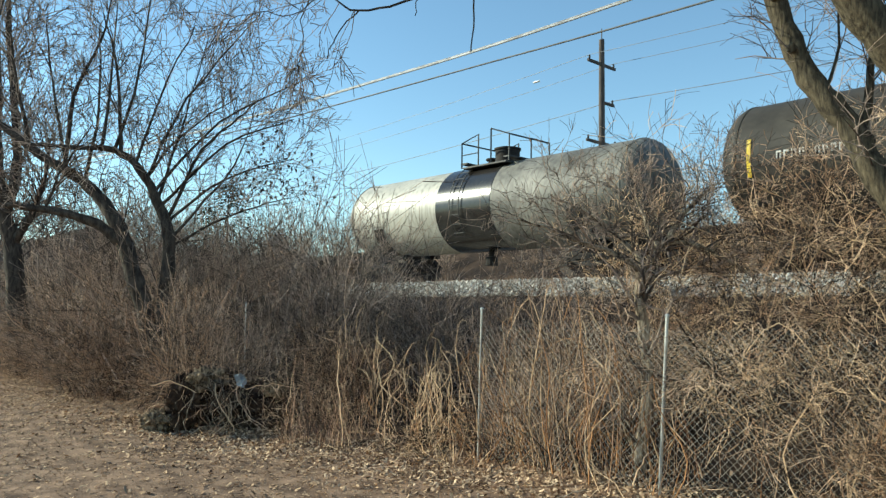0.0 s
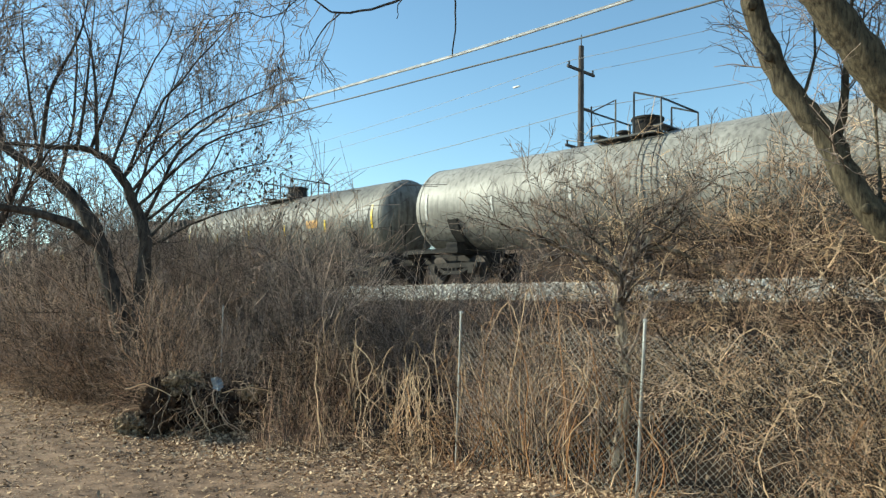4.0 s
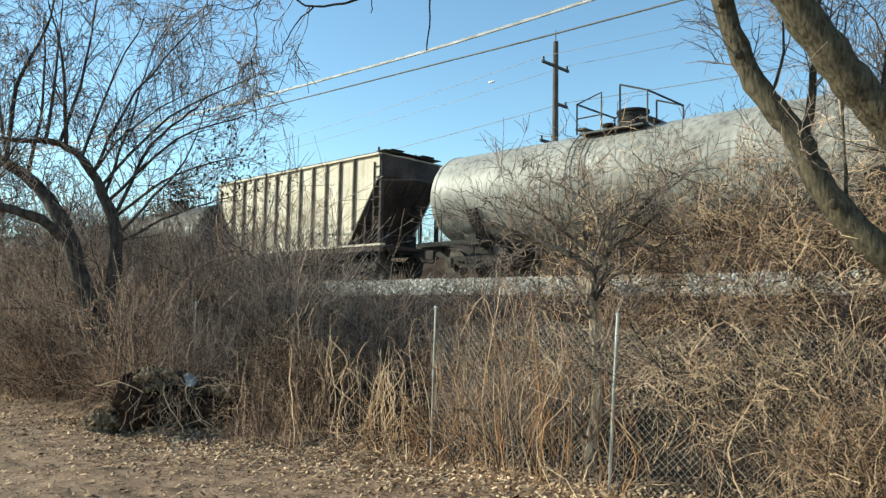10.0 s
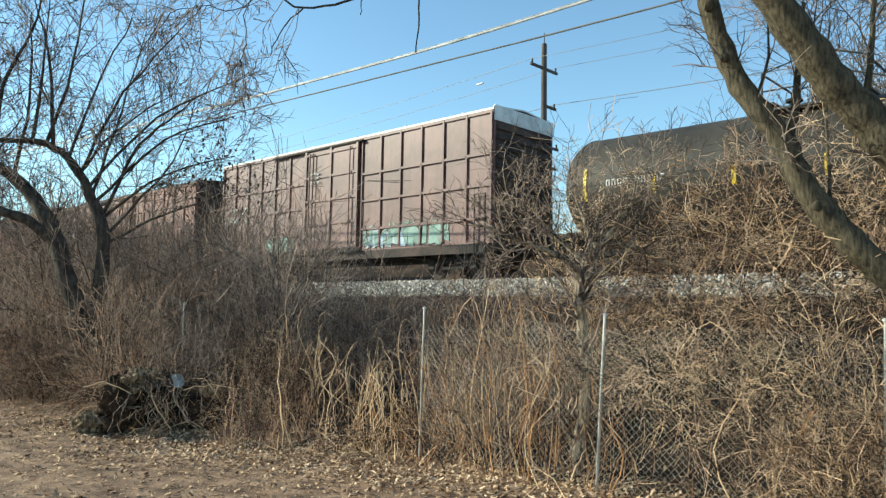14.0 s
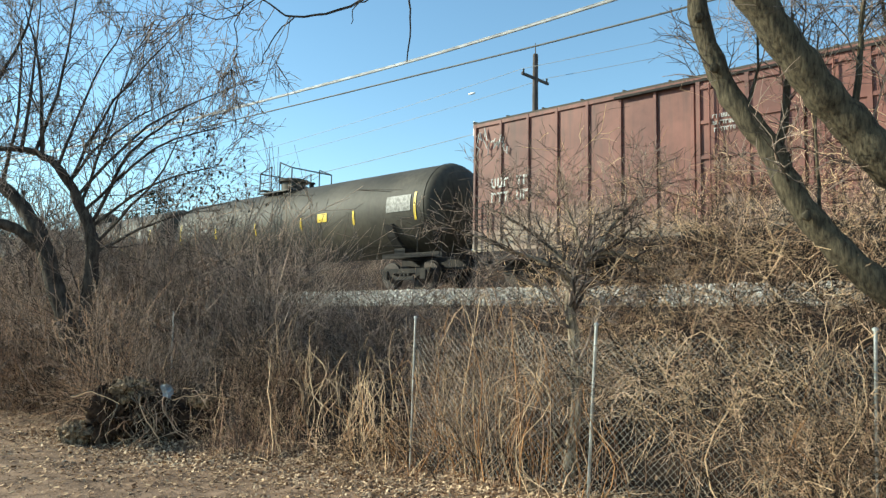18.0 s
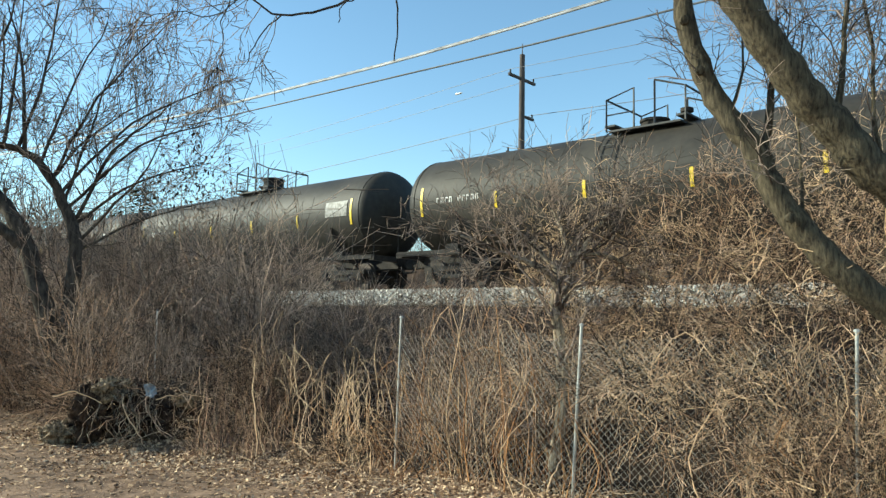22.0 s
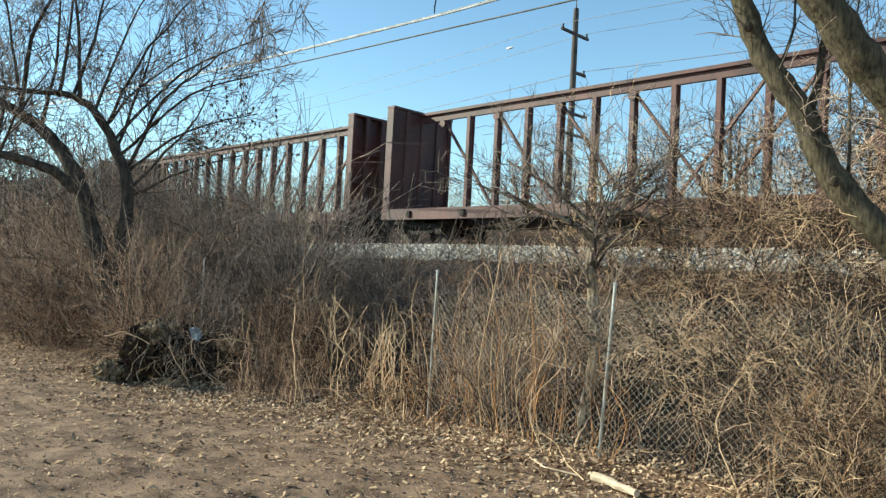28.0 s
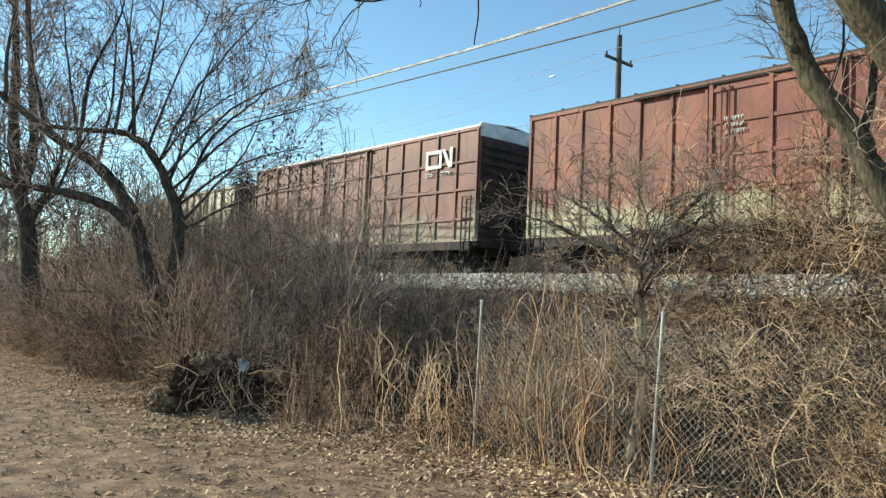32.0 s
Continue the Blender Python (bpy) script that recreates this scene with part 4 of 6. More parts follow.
def build_train():
    a = TRAIN.append
    blk, olv, gry = M["tank_black"], M["tank_olive"], M["tank_grey"]
    dark = "black tank car dusty with road grime, yellow reflective stripes"
    a(tank_car(-10.2, 7.4, 4.2, blk, 1, label="black tank car with pipe railings on top"))
    a(tank_car(9.2, 23.05, 3.95, gry, 2, stripes="", dome="tall", band=True, flat_panel=False, lettering=False, off=0.6, label="pale weathered tank car with a glossy black middle"))
    a(flat_car(25.3, 53.0, "empty long flatcar with yellow side sills"))
    a(hopper_car(54.35, 71.6, 4.33, M["hop_brown"], 4, 3, 17, "brown ribbed covered hopper car with sloping ends"))
    a(tank_car(73.7, 90.4, 4.08, M["tank_silver"], 5, stripes="white", lettering=False, flat_panel=False, label="light grey streaked tank car with a curved side ladder"))
    a(tank_car(91.6, 108.1, 4.0, M["tank_grey"], 7, label="grey tank car with yellow reflective stripes"))
    a(tank_car(109.6, 121.4, 3.9, olv, 8, dome="low", off=0.5, label="short dark tank car with a white data panel"))
    a(tank_car(122.7, 134.6, 3.88, olv, 9, dome="low", stripes="white", off=0.7, label="short dusty olive tank car with white lettering"))
    a(tank_car(135.7, 148.0, 3.9, blk, 10, dome="low", off=0.6, label="short black tank car with yellow stripes and white panel"))
    a(tank_car(149.2, 161.5, 3.98, blk, 11, dome="low", off=0.9, label="short black tank car with white lettering"))
    a(tank_car(162.9, 179.8, 4.08, olv, 13, stripes="", dome="tall", off=-0.2, label="dusty brown tank car with an orange warning panel"))
    a(tank_car(181.2, 196.6, 4.1, M["tank_silver"], 14, stripes="", lettering=False, flat_panel=False, off=-0.9, label="light grey streaked tank car with a dark manway"))
    a(hopper_car(197.8, 209.3, 4.42, M["hop_cream"], 15, 2, 10, "cream covered hopper car with dark vertical ribs"))
    a(tank_car(211.0, 223.0, 3.88, blk, 16, stripes="white", off=0.5, label="short black tank car with an orange panel"))
    a(tank_car(224.5, 236.0, 3.88, olv, 17, dome="low", off=0.0, label="short dusty grey tank car with yellow stripes"))
    a(tank_car(237.4, 248.7, 3.88, blk, 19, dome="low", off=0.9, label="short black tank car with pale panels"))
    a(tank_car(250.3, 262.55, 3.9, blk, 22, dome="tall", off=0.6, label="short black tank car with an orange panel and white lettering"))
    a(box_car(264.1, 279.4, 5.2, M["box_brown"], 1, grid=True, doors=1, spray=((-4.2, -2.0, 1.15, 1.6, "paint_green"), (-1.2, 1.2, 1.1, 1.95, "paint_lime"), (1.8, 6.0, 1.15, 1.75, "paint_green"), (2.0, 4.2, 1.15, 1.6, "paint_blue")), label="tall brown boxcar with a gridded side and graffiti"))
    a(box_car(281.7, 297.7, 4.85, M["box_faded"], 2, grid=True, roofend=False, label="brown boxcar with a gridded side and faded lower paint"))
    a(box_car(299.5, 315.3, 5.0, M["box_red"], 3, logo=True, roofend=False, label="red boxcar with a white emblem and scuffed sides"))
    a(box_car(317.0, 336.0, 5.05, M["box_faded"], 5, doors=2, logo=True, scrawl=True, pale_roof=False, label="long brown boxcar with double doors and pale lower paint"))
    for i, (f, r, pt, dm) in enumerate(((338.3, 355.2, olv, "wide"), (356.5, 373.5, olv, "wide"), (374.8, 392.4, olv, "wide"), (393.9, 410.3, blk, "low"), (411.9, 428.4, blk, "tall"), (430.0, 446.6, blk, "tall"))):
        a(tank_car(f, r, 4.22, pt, (21, 24, 27, 26, 29, 32)[i], dome=dm, off=(-1.0, -1.0, -1.0, 0.0, 0.6, 0.4)[i], label=("long dusty black tank car with a wide top housing" if dm == "wide" else "long black tank car with yellow reflective stripes")))
    for f, r, pt, lab in ((447.6, 469.9, "beam_red", "empty red centrebeam flatcar with end bulkheads"), (472.2, 494.3, "beam_red", "empty red centrebeam flatcar with end bulkheads"),
                          (495.9, 519.0, "beam_maroon", "empty grimy maroon centrebeam flatcar with end bulkheads"), (520.9, 543.85, "beam_maroon", "empty grimy maroon centrebeam flatcar with end bulkheads"),
                          (545.45, 567.8, "beam_dark", "empty dark blue centrebeam flatcar with end bulkheads")):
        a(beam_car(f, r, 4.78, M[pt], 1, lab))
    a(box_car(569.5, 584.7, 4.9, M["box_rust"], 6, roofend=False, lettered=False, label="rusty orange boxcar with pale patched lower side"))
    a(box_car(586.9, 602.5, 5.0, M["box_faded"], 7, grid=True, logo=True, label="brown gridded boxcar with a white emblem"))
    a(hopper_car(604.6, 620.5, 4.35, M["hop_cream"], 15, 3, 14, "cream covered hopper car with dark vertical ribs"))


build_train()


# ---- plants ----
def limb(b, pts, r0, r1, sides, rng, wob=0.0, steps=4):
    """A tapered branch through a few bends, smoothed; returns its points and radii."""
    pts = [Vector(p) for p in pts]
    out = []
    n = len(pts)
    for i in range(n - 1):
        p0, p1, p2, p3 = pts[max(i - 1, 0)], pts[i], pts[i + 1], pts[min(i + 2, n - 1)]
        for k in range(steps):
            t = k / steps
            q = 0.5 * ((2 * p1) + (p2 - p0) * t + (2 * p0 - 5 * p1 + 4 * p2 - p3) * t * t + (3 * p1 - p0 - 3 * p2 + p3) * t ** 3)
            out.append(q + Vector((rng.uniform(-wob, wob), rng.uniform(-wob, wob), rng.uniform(-wob, wob))))
    out.append(pts[-1])
    m = len(out)
    rad = [r0 + (r1 - r0) * (i / (m - 1)) for i in range(m)]
    rad = [r * (1 + 0.08 * math.sin(i * 2.1)) for i, r in enumerate(rad)] if r0 > 0.05 else rad
    b.tube(out, rad, sides)
    return out, rad


def grow(b, p, way, length, r, depth, rng, lift=0.25, kink=0.28, kids=4, thin=0.0035, split=0.62, up=Vector((0, 0, 1)), tip=2):
    """A bare branch with its side branches, down to twigs."""
    steps = tip if depth == 0 else 3 if r < 0.012 else 5
    pts, q, w = [Vector(p)], Vector(p), Vector(way).normalized()
    for i in range(steps):
        w = (w + Vector((rng.gauss(0, kink), rng.gauss(0, kink), rng.gauss(0, kink))) * 0.6 + up * lift * 0.25).normalized()
        q = q + w * (length / steps)
        pts.append(q.copy())
    end = max(r * 0.35, thin)
    b.tube(pts, [r + (end - r) * i / steps for i in range(steps + 1)], 3 if r < 0.02 else 5, False)
    if depth <= 0:
        return
    for k in range(kids):
        at = rng.uniform(0.25, 1.0)
        i = min(int(at * steps), steps - 1)
        s = pts[i].lerp(pts[i + 1], at * steps - i)
        axis = (pts[i + 1] - pts[i]).normalized()
        side = axis.orthogonal().normalized()
        side.rotate(Matrix.Rotation(rng.uniform(0, 6.283), 3, axis))
        nw = (axis * rng.uniform(0.5, 1.0) + side * rng.uniform(0.5, 0.95)).normalized()
        grow(b, s, nw, length * split * rng.uniform(0.6, 1.1), max(r * 0.5, thin), depth - 1, rng, lift, kink, kids, thin, split, up, tip)


def along(pts, rad, count, rng, lo=0.2):
    """Places along a limb from which branches start."""
    for _ in range(count):
        i = min(int(rng.uniform(lo, 0.999) * (len(pts) - 1)), len(pts) - 2)
        yield pts[i].lerp(pts[i + 1], rng.random()), (pts[i + 1] - pts[i]).normalized(), rad[i]


def clothe(b, limbs, count, length, depth, rng, kids=4, lift=0.4, kink=0.25, lo=0.25, thin=0.004, fan=(0.45, 1.0), bias=(0, 0, 0), thick=0.022):
    for pts, rad in limbs:
        for s, axis, r in along(pts, rad, count, rng, lo):
            side = axis.orthogonal().normalized()
            side.rotate(Matrix.Rotation(rng.uniform(0, 6.283), 3, axis))
            way = (axis * rng.uniform(0.2, 0.9) + side * rng.uniform(*fan) + Vector((0, 0, 0.35)) + Vector(bias)).normalized()
            grow(b, s, way, length * rng.uniform(0.5, 1.15), min(max(r * 0.45, thin * 1.6), thick), depth, rng, lift, kink, kids, thin)


def tree_thing(label, limbs, sides, rng, bark, twigs, name="bare_tree", wob=0.02, **kw):
    """limbs: (points, start radius, end radius)."""
    t = thing(name, label, "tree")
    made = []
    for i, (pts, r0, r1) in enumerate(limbs):
        b = Build()
        made.append(limb(b, pts, r0, r1, sides if r0 > 0.05 else 6, rng, wob))
        part("trunk" if i == 0 else "limb", b.mesh("limb", bark, True), None, t)
    b = Build()
    clothe(b, made, rng=rng, **kw)
    tagged(part("twig_crown", arrays("twigs", b.v, [f for f in b.f if len(f) == 4], twigs), None, t, "fine bare twigs"), kind="stuff")
    return t, made


def build_left_tree():
    rng = random.Random(11)
    y = 14.0
    flat = lambda *p: [(x, y + dy, z) for x, dy, z in p]
    trunks = [
        (flat((-5.2, 0.1, -0.1), (-5.4, 0, 1.22), (-5.8, 0, 2.44), (-6.1, 0, 3.18), (-6.45, 0.1, 3.67), (-6.93, 0.2, 4.09), (-7.73, 0.3, 4.57), (-8.76, 0.4, 5.24), (-9.6, 0.5, 5.8)), 0.19, 0.05),
        (flat((-5.0, -0.2, -0.1), (-5.15, -0.1, 1.23), (-5.12, 0, 2.72), (-5.23, 0, 3.35), (-5.46, 0, 3.83), (-5.81, -0.1, 4.4), (-6.28, -0.2, 4.63), (-6.97, -0.3, 4.63), (-7.61, -0.4, 4.66)), 0.15, 0.025),
        (flat((-6.1, 0, 2.95), (-6.55, -0.2, 3.29), (-7.26, -0.4, 3.44), (-7.9, -0.6, 3.5), (-8.8, -0.8, 3.4)), 0.11, 0.03),
    ]
    boughs = [
        (flat((-5.38, 0, 3.72), (-5.2, 0.1, 4.5), (-4.99, 0.2, 5.4), (-4.65, 0.3, 6.96)), 0.036, 0.008),
        (flat((-5.18, 0, 3.4), (-4.5, -0.3, 4.6), (-3.8, -0.5, 5.15), (-3.4, -0.6, 5.5)), 0.038, 0.008),
        (flat((-5.14, 0, 2.94), (-4.57, 0.2, 3.75), (-4.05, 0.3, 4.45), (-3.75, 0.4, 5.5)), 0.034, 0.008),
        (flat((-7.27, 0.2, 4.32), (-7.12, 0.1, 5.7), (-6.62, 0, 6.75), (-6.42, 0, 7.74)), 0.05, 0.01),
        (flat((-6.07, -0.1, 4.53), (-6.15, -0.2, 5.99), (-6.45, -0.3, 7.2)), 0.045, 0.01),
    ]
    shoots = [
        (flat((-5.84, 0, 4.4), (-5.53, 0.2, 5.66), (-4.93, 0.3, 7.2)), 0.034, 0.009),
        (flat((-5.6, 0, 4.15), (-4.84, -0.2, 5.6), (-3.72, -0.4, 6.9)), 0.034, 0.009),
        (flat((-5.46, 0, 3.85), (-4.34, 0.2, 5.25), (-2.87, 0.3, 6.1)), 0.034, 0.009),
        (flat((-5.32, 0, 3.6), (-4.09, -0.2, 4.75), (-2.78, -0.4, 5.2)), 0.032, 0.008),
        (flat((-5.2, 0, 3.3), (-4.12, 0.2, 4.2), (-2.91, 0.3, 4.6)), 0.032, 0.008),
        (flat((-5.14, 0, 2.8), (-4.4, 0.2, 3.3), (-3.6, 0.3, 3.65), (-2.95, 0.4, 3.85)), 0.03, 0.007),
        (flat((-6.4, -0.2, 4.6), (-6.42, 0.1, 6.07), (-6.42, 0.2, 7.6)), 0.038, 0.009),
        (flat((-6.16, -0.2, 4.58), (-5.72, -0.3, 6.09), (-5.55, -0.4, 7.6)), 0.036, 0.009),
        (flat((-7.2, 0.2, 4.25), (-7.56, 0.3, 5.6), (-7.84, 0.3, 7.2)), 0.04, 0.01),
        (flat((-6.87, 0.2, 4.05), (-6.76, 0.4, 5.62), (-6.88, 0.5, 7.3)), 0.04, 0.01),
        (flat((-5.6, -0.05, 4.1), (-5.12, 0.3, 5.0), (-4.1, 0.6, 5.9)), 0.03, 0.008),
        (flat((-8.0, 0.3, 4.75), (-8.3, 0.2, 6.03), (-8.5, 0.1, 7.4)), 0.045, 0.01),
        (flat((-8.9, 0.4, 5.3), (-8.8, 0.2, 6.5), (-8.5, 0, 7.8)), 0.05, 0.01),
        (flat((-7.3, -0.4, 3.44), (-7.0, -0.5, 4.1), (-6.4, -0.6, 5.0)), 0.03, 0.008),
    ]
    limbs = trunks + boughs + shoots
    t, made = tree_thing("large bare spreading tree with curved grey trunks", limbs, 10, rng, M["bark_dark"], M["twig_dark"], count=13, length=1.15, depth=2, kids=4, lift=0.12, lo=0.15, kink=0.2, thin=0.0046, bias=(0.02, 0, 0.02), thick=0.013)
    # dead leaves that still cling to the outer twigs
    rows = []
    for _ in range(340):
        c = rng.choice(((-3.4, 13.6, 4.1), (-3.1, 13.5, 4.5), (-3.8, 13.8, 4.0), (-3.0, 13.4, 3.9), (-3.6, 13.7, 4.9)))
        rows.append((c[0] + 0.25 + rng.gauss(0, 0.28), c[1] + rng.gauss(0, 0.3), c[2] + rng.gauss(0, 0.25), rng.uniform(0, 6.3), rng.uniform(0, 3), rng.uniform(0, 3), rng.uniform(0.03, 0.07)))
    pv, pf = LEAF
    scatter("clinging_leaves", "few dark dead leaves clinging to twig ends", "leaves", pv, pf, rows, M["leaf_dark"])


LEAF = ([(-0.5, -0.28, 0.05), (0.5, -0.2, 0.0), (0.55, 0.0, 0.12), (-0.55, 0.02, 0.1), (0.5, 0.25, 0.02), (-0.5, 0.28, 0.0)], [(0, 1, 2, 3), (3, 2, 4, 5)])


def build_far_left_tree():
    rng = random.Random(12)
    y = 19.0
    flat = lambda *p: [(x, y + dy, z) for x, dy, z in p]
    limbs = [
        (flat((-10.5, 0, 0), (-10.74, 0, 1.88), (-10.94, 0, 3.23), (-11.19, 0, 4.08), (-11.5, 0, 5.62), (-11.56, 0, 7.37), (-11.8, 0, 9.6)), 0.28, 0.07),
        (flat((-11.19, 0, 3.9), (-11.73, 0.2, 4.4), (-12.37, 0.4, 4.9), (-13.2, 0.5, 5.8)), 0.14, 0.04),
        (flat((-10.98, 0, 3.2), (-10.4, -0.2, 3.94), (-10.11, -0.3, 4.64), (-9.91, -0.4, 5.8)), 0.12, 0.02),
        (flat((-11.15, 0, 4.2), (-11.0, 0.1, 5.2), (-11.05, 0, 6.52), (-11.3, 0, 8.27), (-11.5, 0, 10.4)), 0.15, 0.05),
    ]
    tree_thing("tall bare tree with a forked grey trunk", limbs, 10, rng, M["bark_dark"], M["twig_dark"], count=25, length=2.0, depth=2, kids=5, thin=0.0065, lo=0.2, kink=0.4)


def build_right_tree():
    rng = random.Random(13)
    thin_trunk = [([(4.85, 5.5, -0.15), (4.8, 5.45, 0.7), (4.6, 5.45, 1.35), (4.25, 5.5, 1.82), (3.9, 5.6, 2.14), (3.65, 5.7, 2.43), (3.41, 5.8, 2.81), (3.28, 5.9, 3.22), (3.09, 6.0, 3.55), (2.93, 6.1, 3.92), (2.8, 6.2, 4.5), (2.76, 6.3, 5.3), (2.6, 6.4, 6.2)], 0.135, 0.078)]
    thick_trunk = [([(4.98, 5.5, -0.1), (5.0, 5.5, 1.0), (4.92, 5.5, 2.0), (4.65, 5.5, 2.58), (4.3, 5.5, 2.86), (4.03, 5.55, 3.06), (3.83, 5.6, 3.35), (3.56, 5.6, 3.62), (3.33, 5.6, 3.93), (3.06, 5.6, 4.31), (2.75, 5.6, 4.85), (2.4, 5.7, 5.8)], 0.185, 0.125)]
    boughs = [
        ([(3.3, 5.88, 3.2), (3.42, 5.95, 3.42), (3.5, 6.0, 3.9), (3.62, 6.1, 4.5)], 0.05, 0.015),
        ([(3.8, 5.55, 3.5), (3.86, 5.55, 3.85), (3.92, 5.6, 4.2), (4.02, 5.6, 4.9)], 0.03, 0.016),
        ([(4.2, 5.55, 2.95), (4.15, 5.6, 3.5), (4.2, 5.65, 4.1), (4.1, 5.7, 4.9)], 0.022, 0.012),
        ([(3.1, 6.0, 3.54), (3.28, 6.1, 4.0), (3.33, 6.2, 4.6)], 0.017, 0.006),
        ([(3.6, 5.72, 2.5), (3.72, 5.95, 3.1), (3.8, 6.1, 3.8), (3.93, 6.2, 4.4)], 0.018, 0.006),
        ([(4.45, 5.5, 2.76), (4.5, 5.7, 3.5), (4.45, 5.8, 4.3)], 0.02, 0.008),
    ]
    limbs = thin_trunk + thick_trunk + boughs
    t, made = tree_thing("old leaning bare tree with two thick curved trunks", limbs, 14, rng, M["bark"], M["twig_dark"], wob=0.008, count=12, length=0.8, depth=2, kids=4, thin=0.0022, kink=0.42, lo=0.4, lift=0.3, thick=0.009)
    # pale healed knots where branches were cut
    for p in ((2.84, 5.99, 3.93), (2.75, 6.1, 4.42), (3.42, 5.63, 2.62)):
        part("knot", Build().lathe([(-0.03, 0.02), (-0.02, 0.04), (0, 0.045), (0.03, 0.035), (0.035, 0.02)], p, "y", 9), M["bark"], t, "pale healed branch scar", True)


def build_overhang():
    """Thin branches of the same old tree that hang into the sky from above."""
    rng = random.Random(14)
    t = thing("overhanging_branch", "thin bare drooping twigs of a branch overhead", "branch")
    made = []
    for p, r0, r1 in (
        ([(2.6, 6.4, 6.2), (1.4, 6.45, 5.75), (0.6, 6.5, 5.2), (0.0, 6.5, 4.72), (-0.4, 6.5, 4.49), (-0.79, 6.5, 4.40), (-1.0, 6.5, 4.50), (-1.25, 6.5, 4.62), (-1.75, 6.5, 4.66)], 0.02, 0.004),
        ([(0.35, 6.5, 5.0), (0.22, 6.5, 4.68), (0.25, 6.5, 4.36), (0.22, 6.5, 4.04)], 0.011, 0.006),
        ([(-0.79, 6.5, 4.40), (-0.99, 6.5, 4.16), (-1.06, 6.5, 3.95)], 0.007, 0.004),
        ([(-1.1, 6.5, 4.56), (-1.39, 6.5, 4.36), (-1.68, 6.5, 4.37), (-2.0, 6.5, 4.3)], 0.006, 0.003),
        ([(-1.2, 6.5, 4.6), (-1.3, 6.5, 4.3), (-1.27, 6.5, 4.05), (-1.36, 6.5, 3.85)], 0.006, 0.003),
        ([(0.0, 6.5, 4.74), (-0.1, 6.45, 4.6), (-0.25, 6.4, 4.48), (-0.28, 6.4, 4.32)], 0.008, 0.004)):
        b = Build()
        made.append(limb(b, p, r0, r1, 5, rng, 0.012))
        part("branch", b, M["bark_dark"], t, "", True)
    b = Build()
    clothe(b, [made[0], made[3], made[4]], 13, 0.5, 2, rng, kids=3, lift=-0.35, kink=0.45, lo=0.62, thin=0.0028, bias=(0, 0, -0.9))
    tagged(part("twig_spray", arrays("twigs", b.v, [f for f in b.f if len(f) == 4], M["twig_dark"]), None, t), kind="stuff")


def build_small_tree():
    rng = random.Random(15)
    trunk = [([(1.95, 7.6, -0.05), (1.98, 7.55, 0.36), (2.06, 7.55, 0.92), (2.03, 7.55, 1.49), (1.99, 7.55, 1.95), (2.01, 7.55, 2.18)], 0.07, 0.052)]
    boughs = [
        ([(2.0, 7.55, 2.15), (1.79, 7.5, 2.31), (1.44, 7.5, 2.42), (1.1, 7.5, 2.56), (0.75, 7.45, 2.66)], 0.035, 0.008),
        ([(2.01, 7.55, 2.15), (2.12, 7.55, 2.3), (2.25, 7.55, 2.47), (2.42, 7.6, 2.7), (2.6, 7.6, 2.92), (2.85, 7.7, 3.1)], 0.045, 0.008),
        ([(2.03, 7.6, 2.15), (1.97, 7.65, 2.35), (1.7, 7.7, 2.6), (1.4, 7.7, 2.8), (1.1, 7.7, 2.95)], 0.032, 0.008),
        ([(2.23, 7.55, 2.45), (2.5, 7.5, 2.44), (2.85, 7.5, 2.28), (3.1, 7.4, 2.1)], 0.028, 0.008),
        ([(2.2, 7.6, 2.4), (2.15, 7.8, 2.6), (2.1, 7.9, 2.85), (2.0, 7.9, 3.05)], 0.028, 0.007),
    ]
    limbs = trunk + boughs
    tree_thing("small crooked bare tree with reddish bark", limbs, 8, rng, M["bark_light"], M["twig_dark"], wob=0.012, count=17, length=0.62, depth=2, kids=5, thin=0.0025, lo=0.2, lift=0.25, kink=0.35)
    b = Build()
    limb(b, [(2.16, 8.1, -0.05), (2.1, 8.1, 0.25), (1.98, 8.1, 0.58)], 0.06, 0.05, 9, rng, 0.004)
    single("tree_stump", b, M["bark_light"], "short cut stump beside the small tree", "stump", smooth=True)


def edge(x):
    """Where the clearing ends and the brush begins."""
    return 4.75 + 0.5 * noise.noise((x * 0.5, 7, 0)) + 1.45 * min(max((x + 12) / 8, 0), 1)


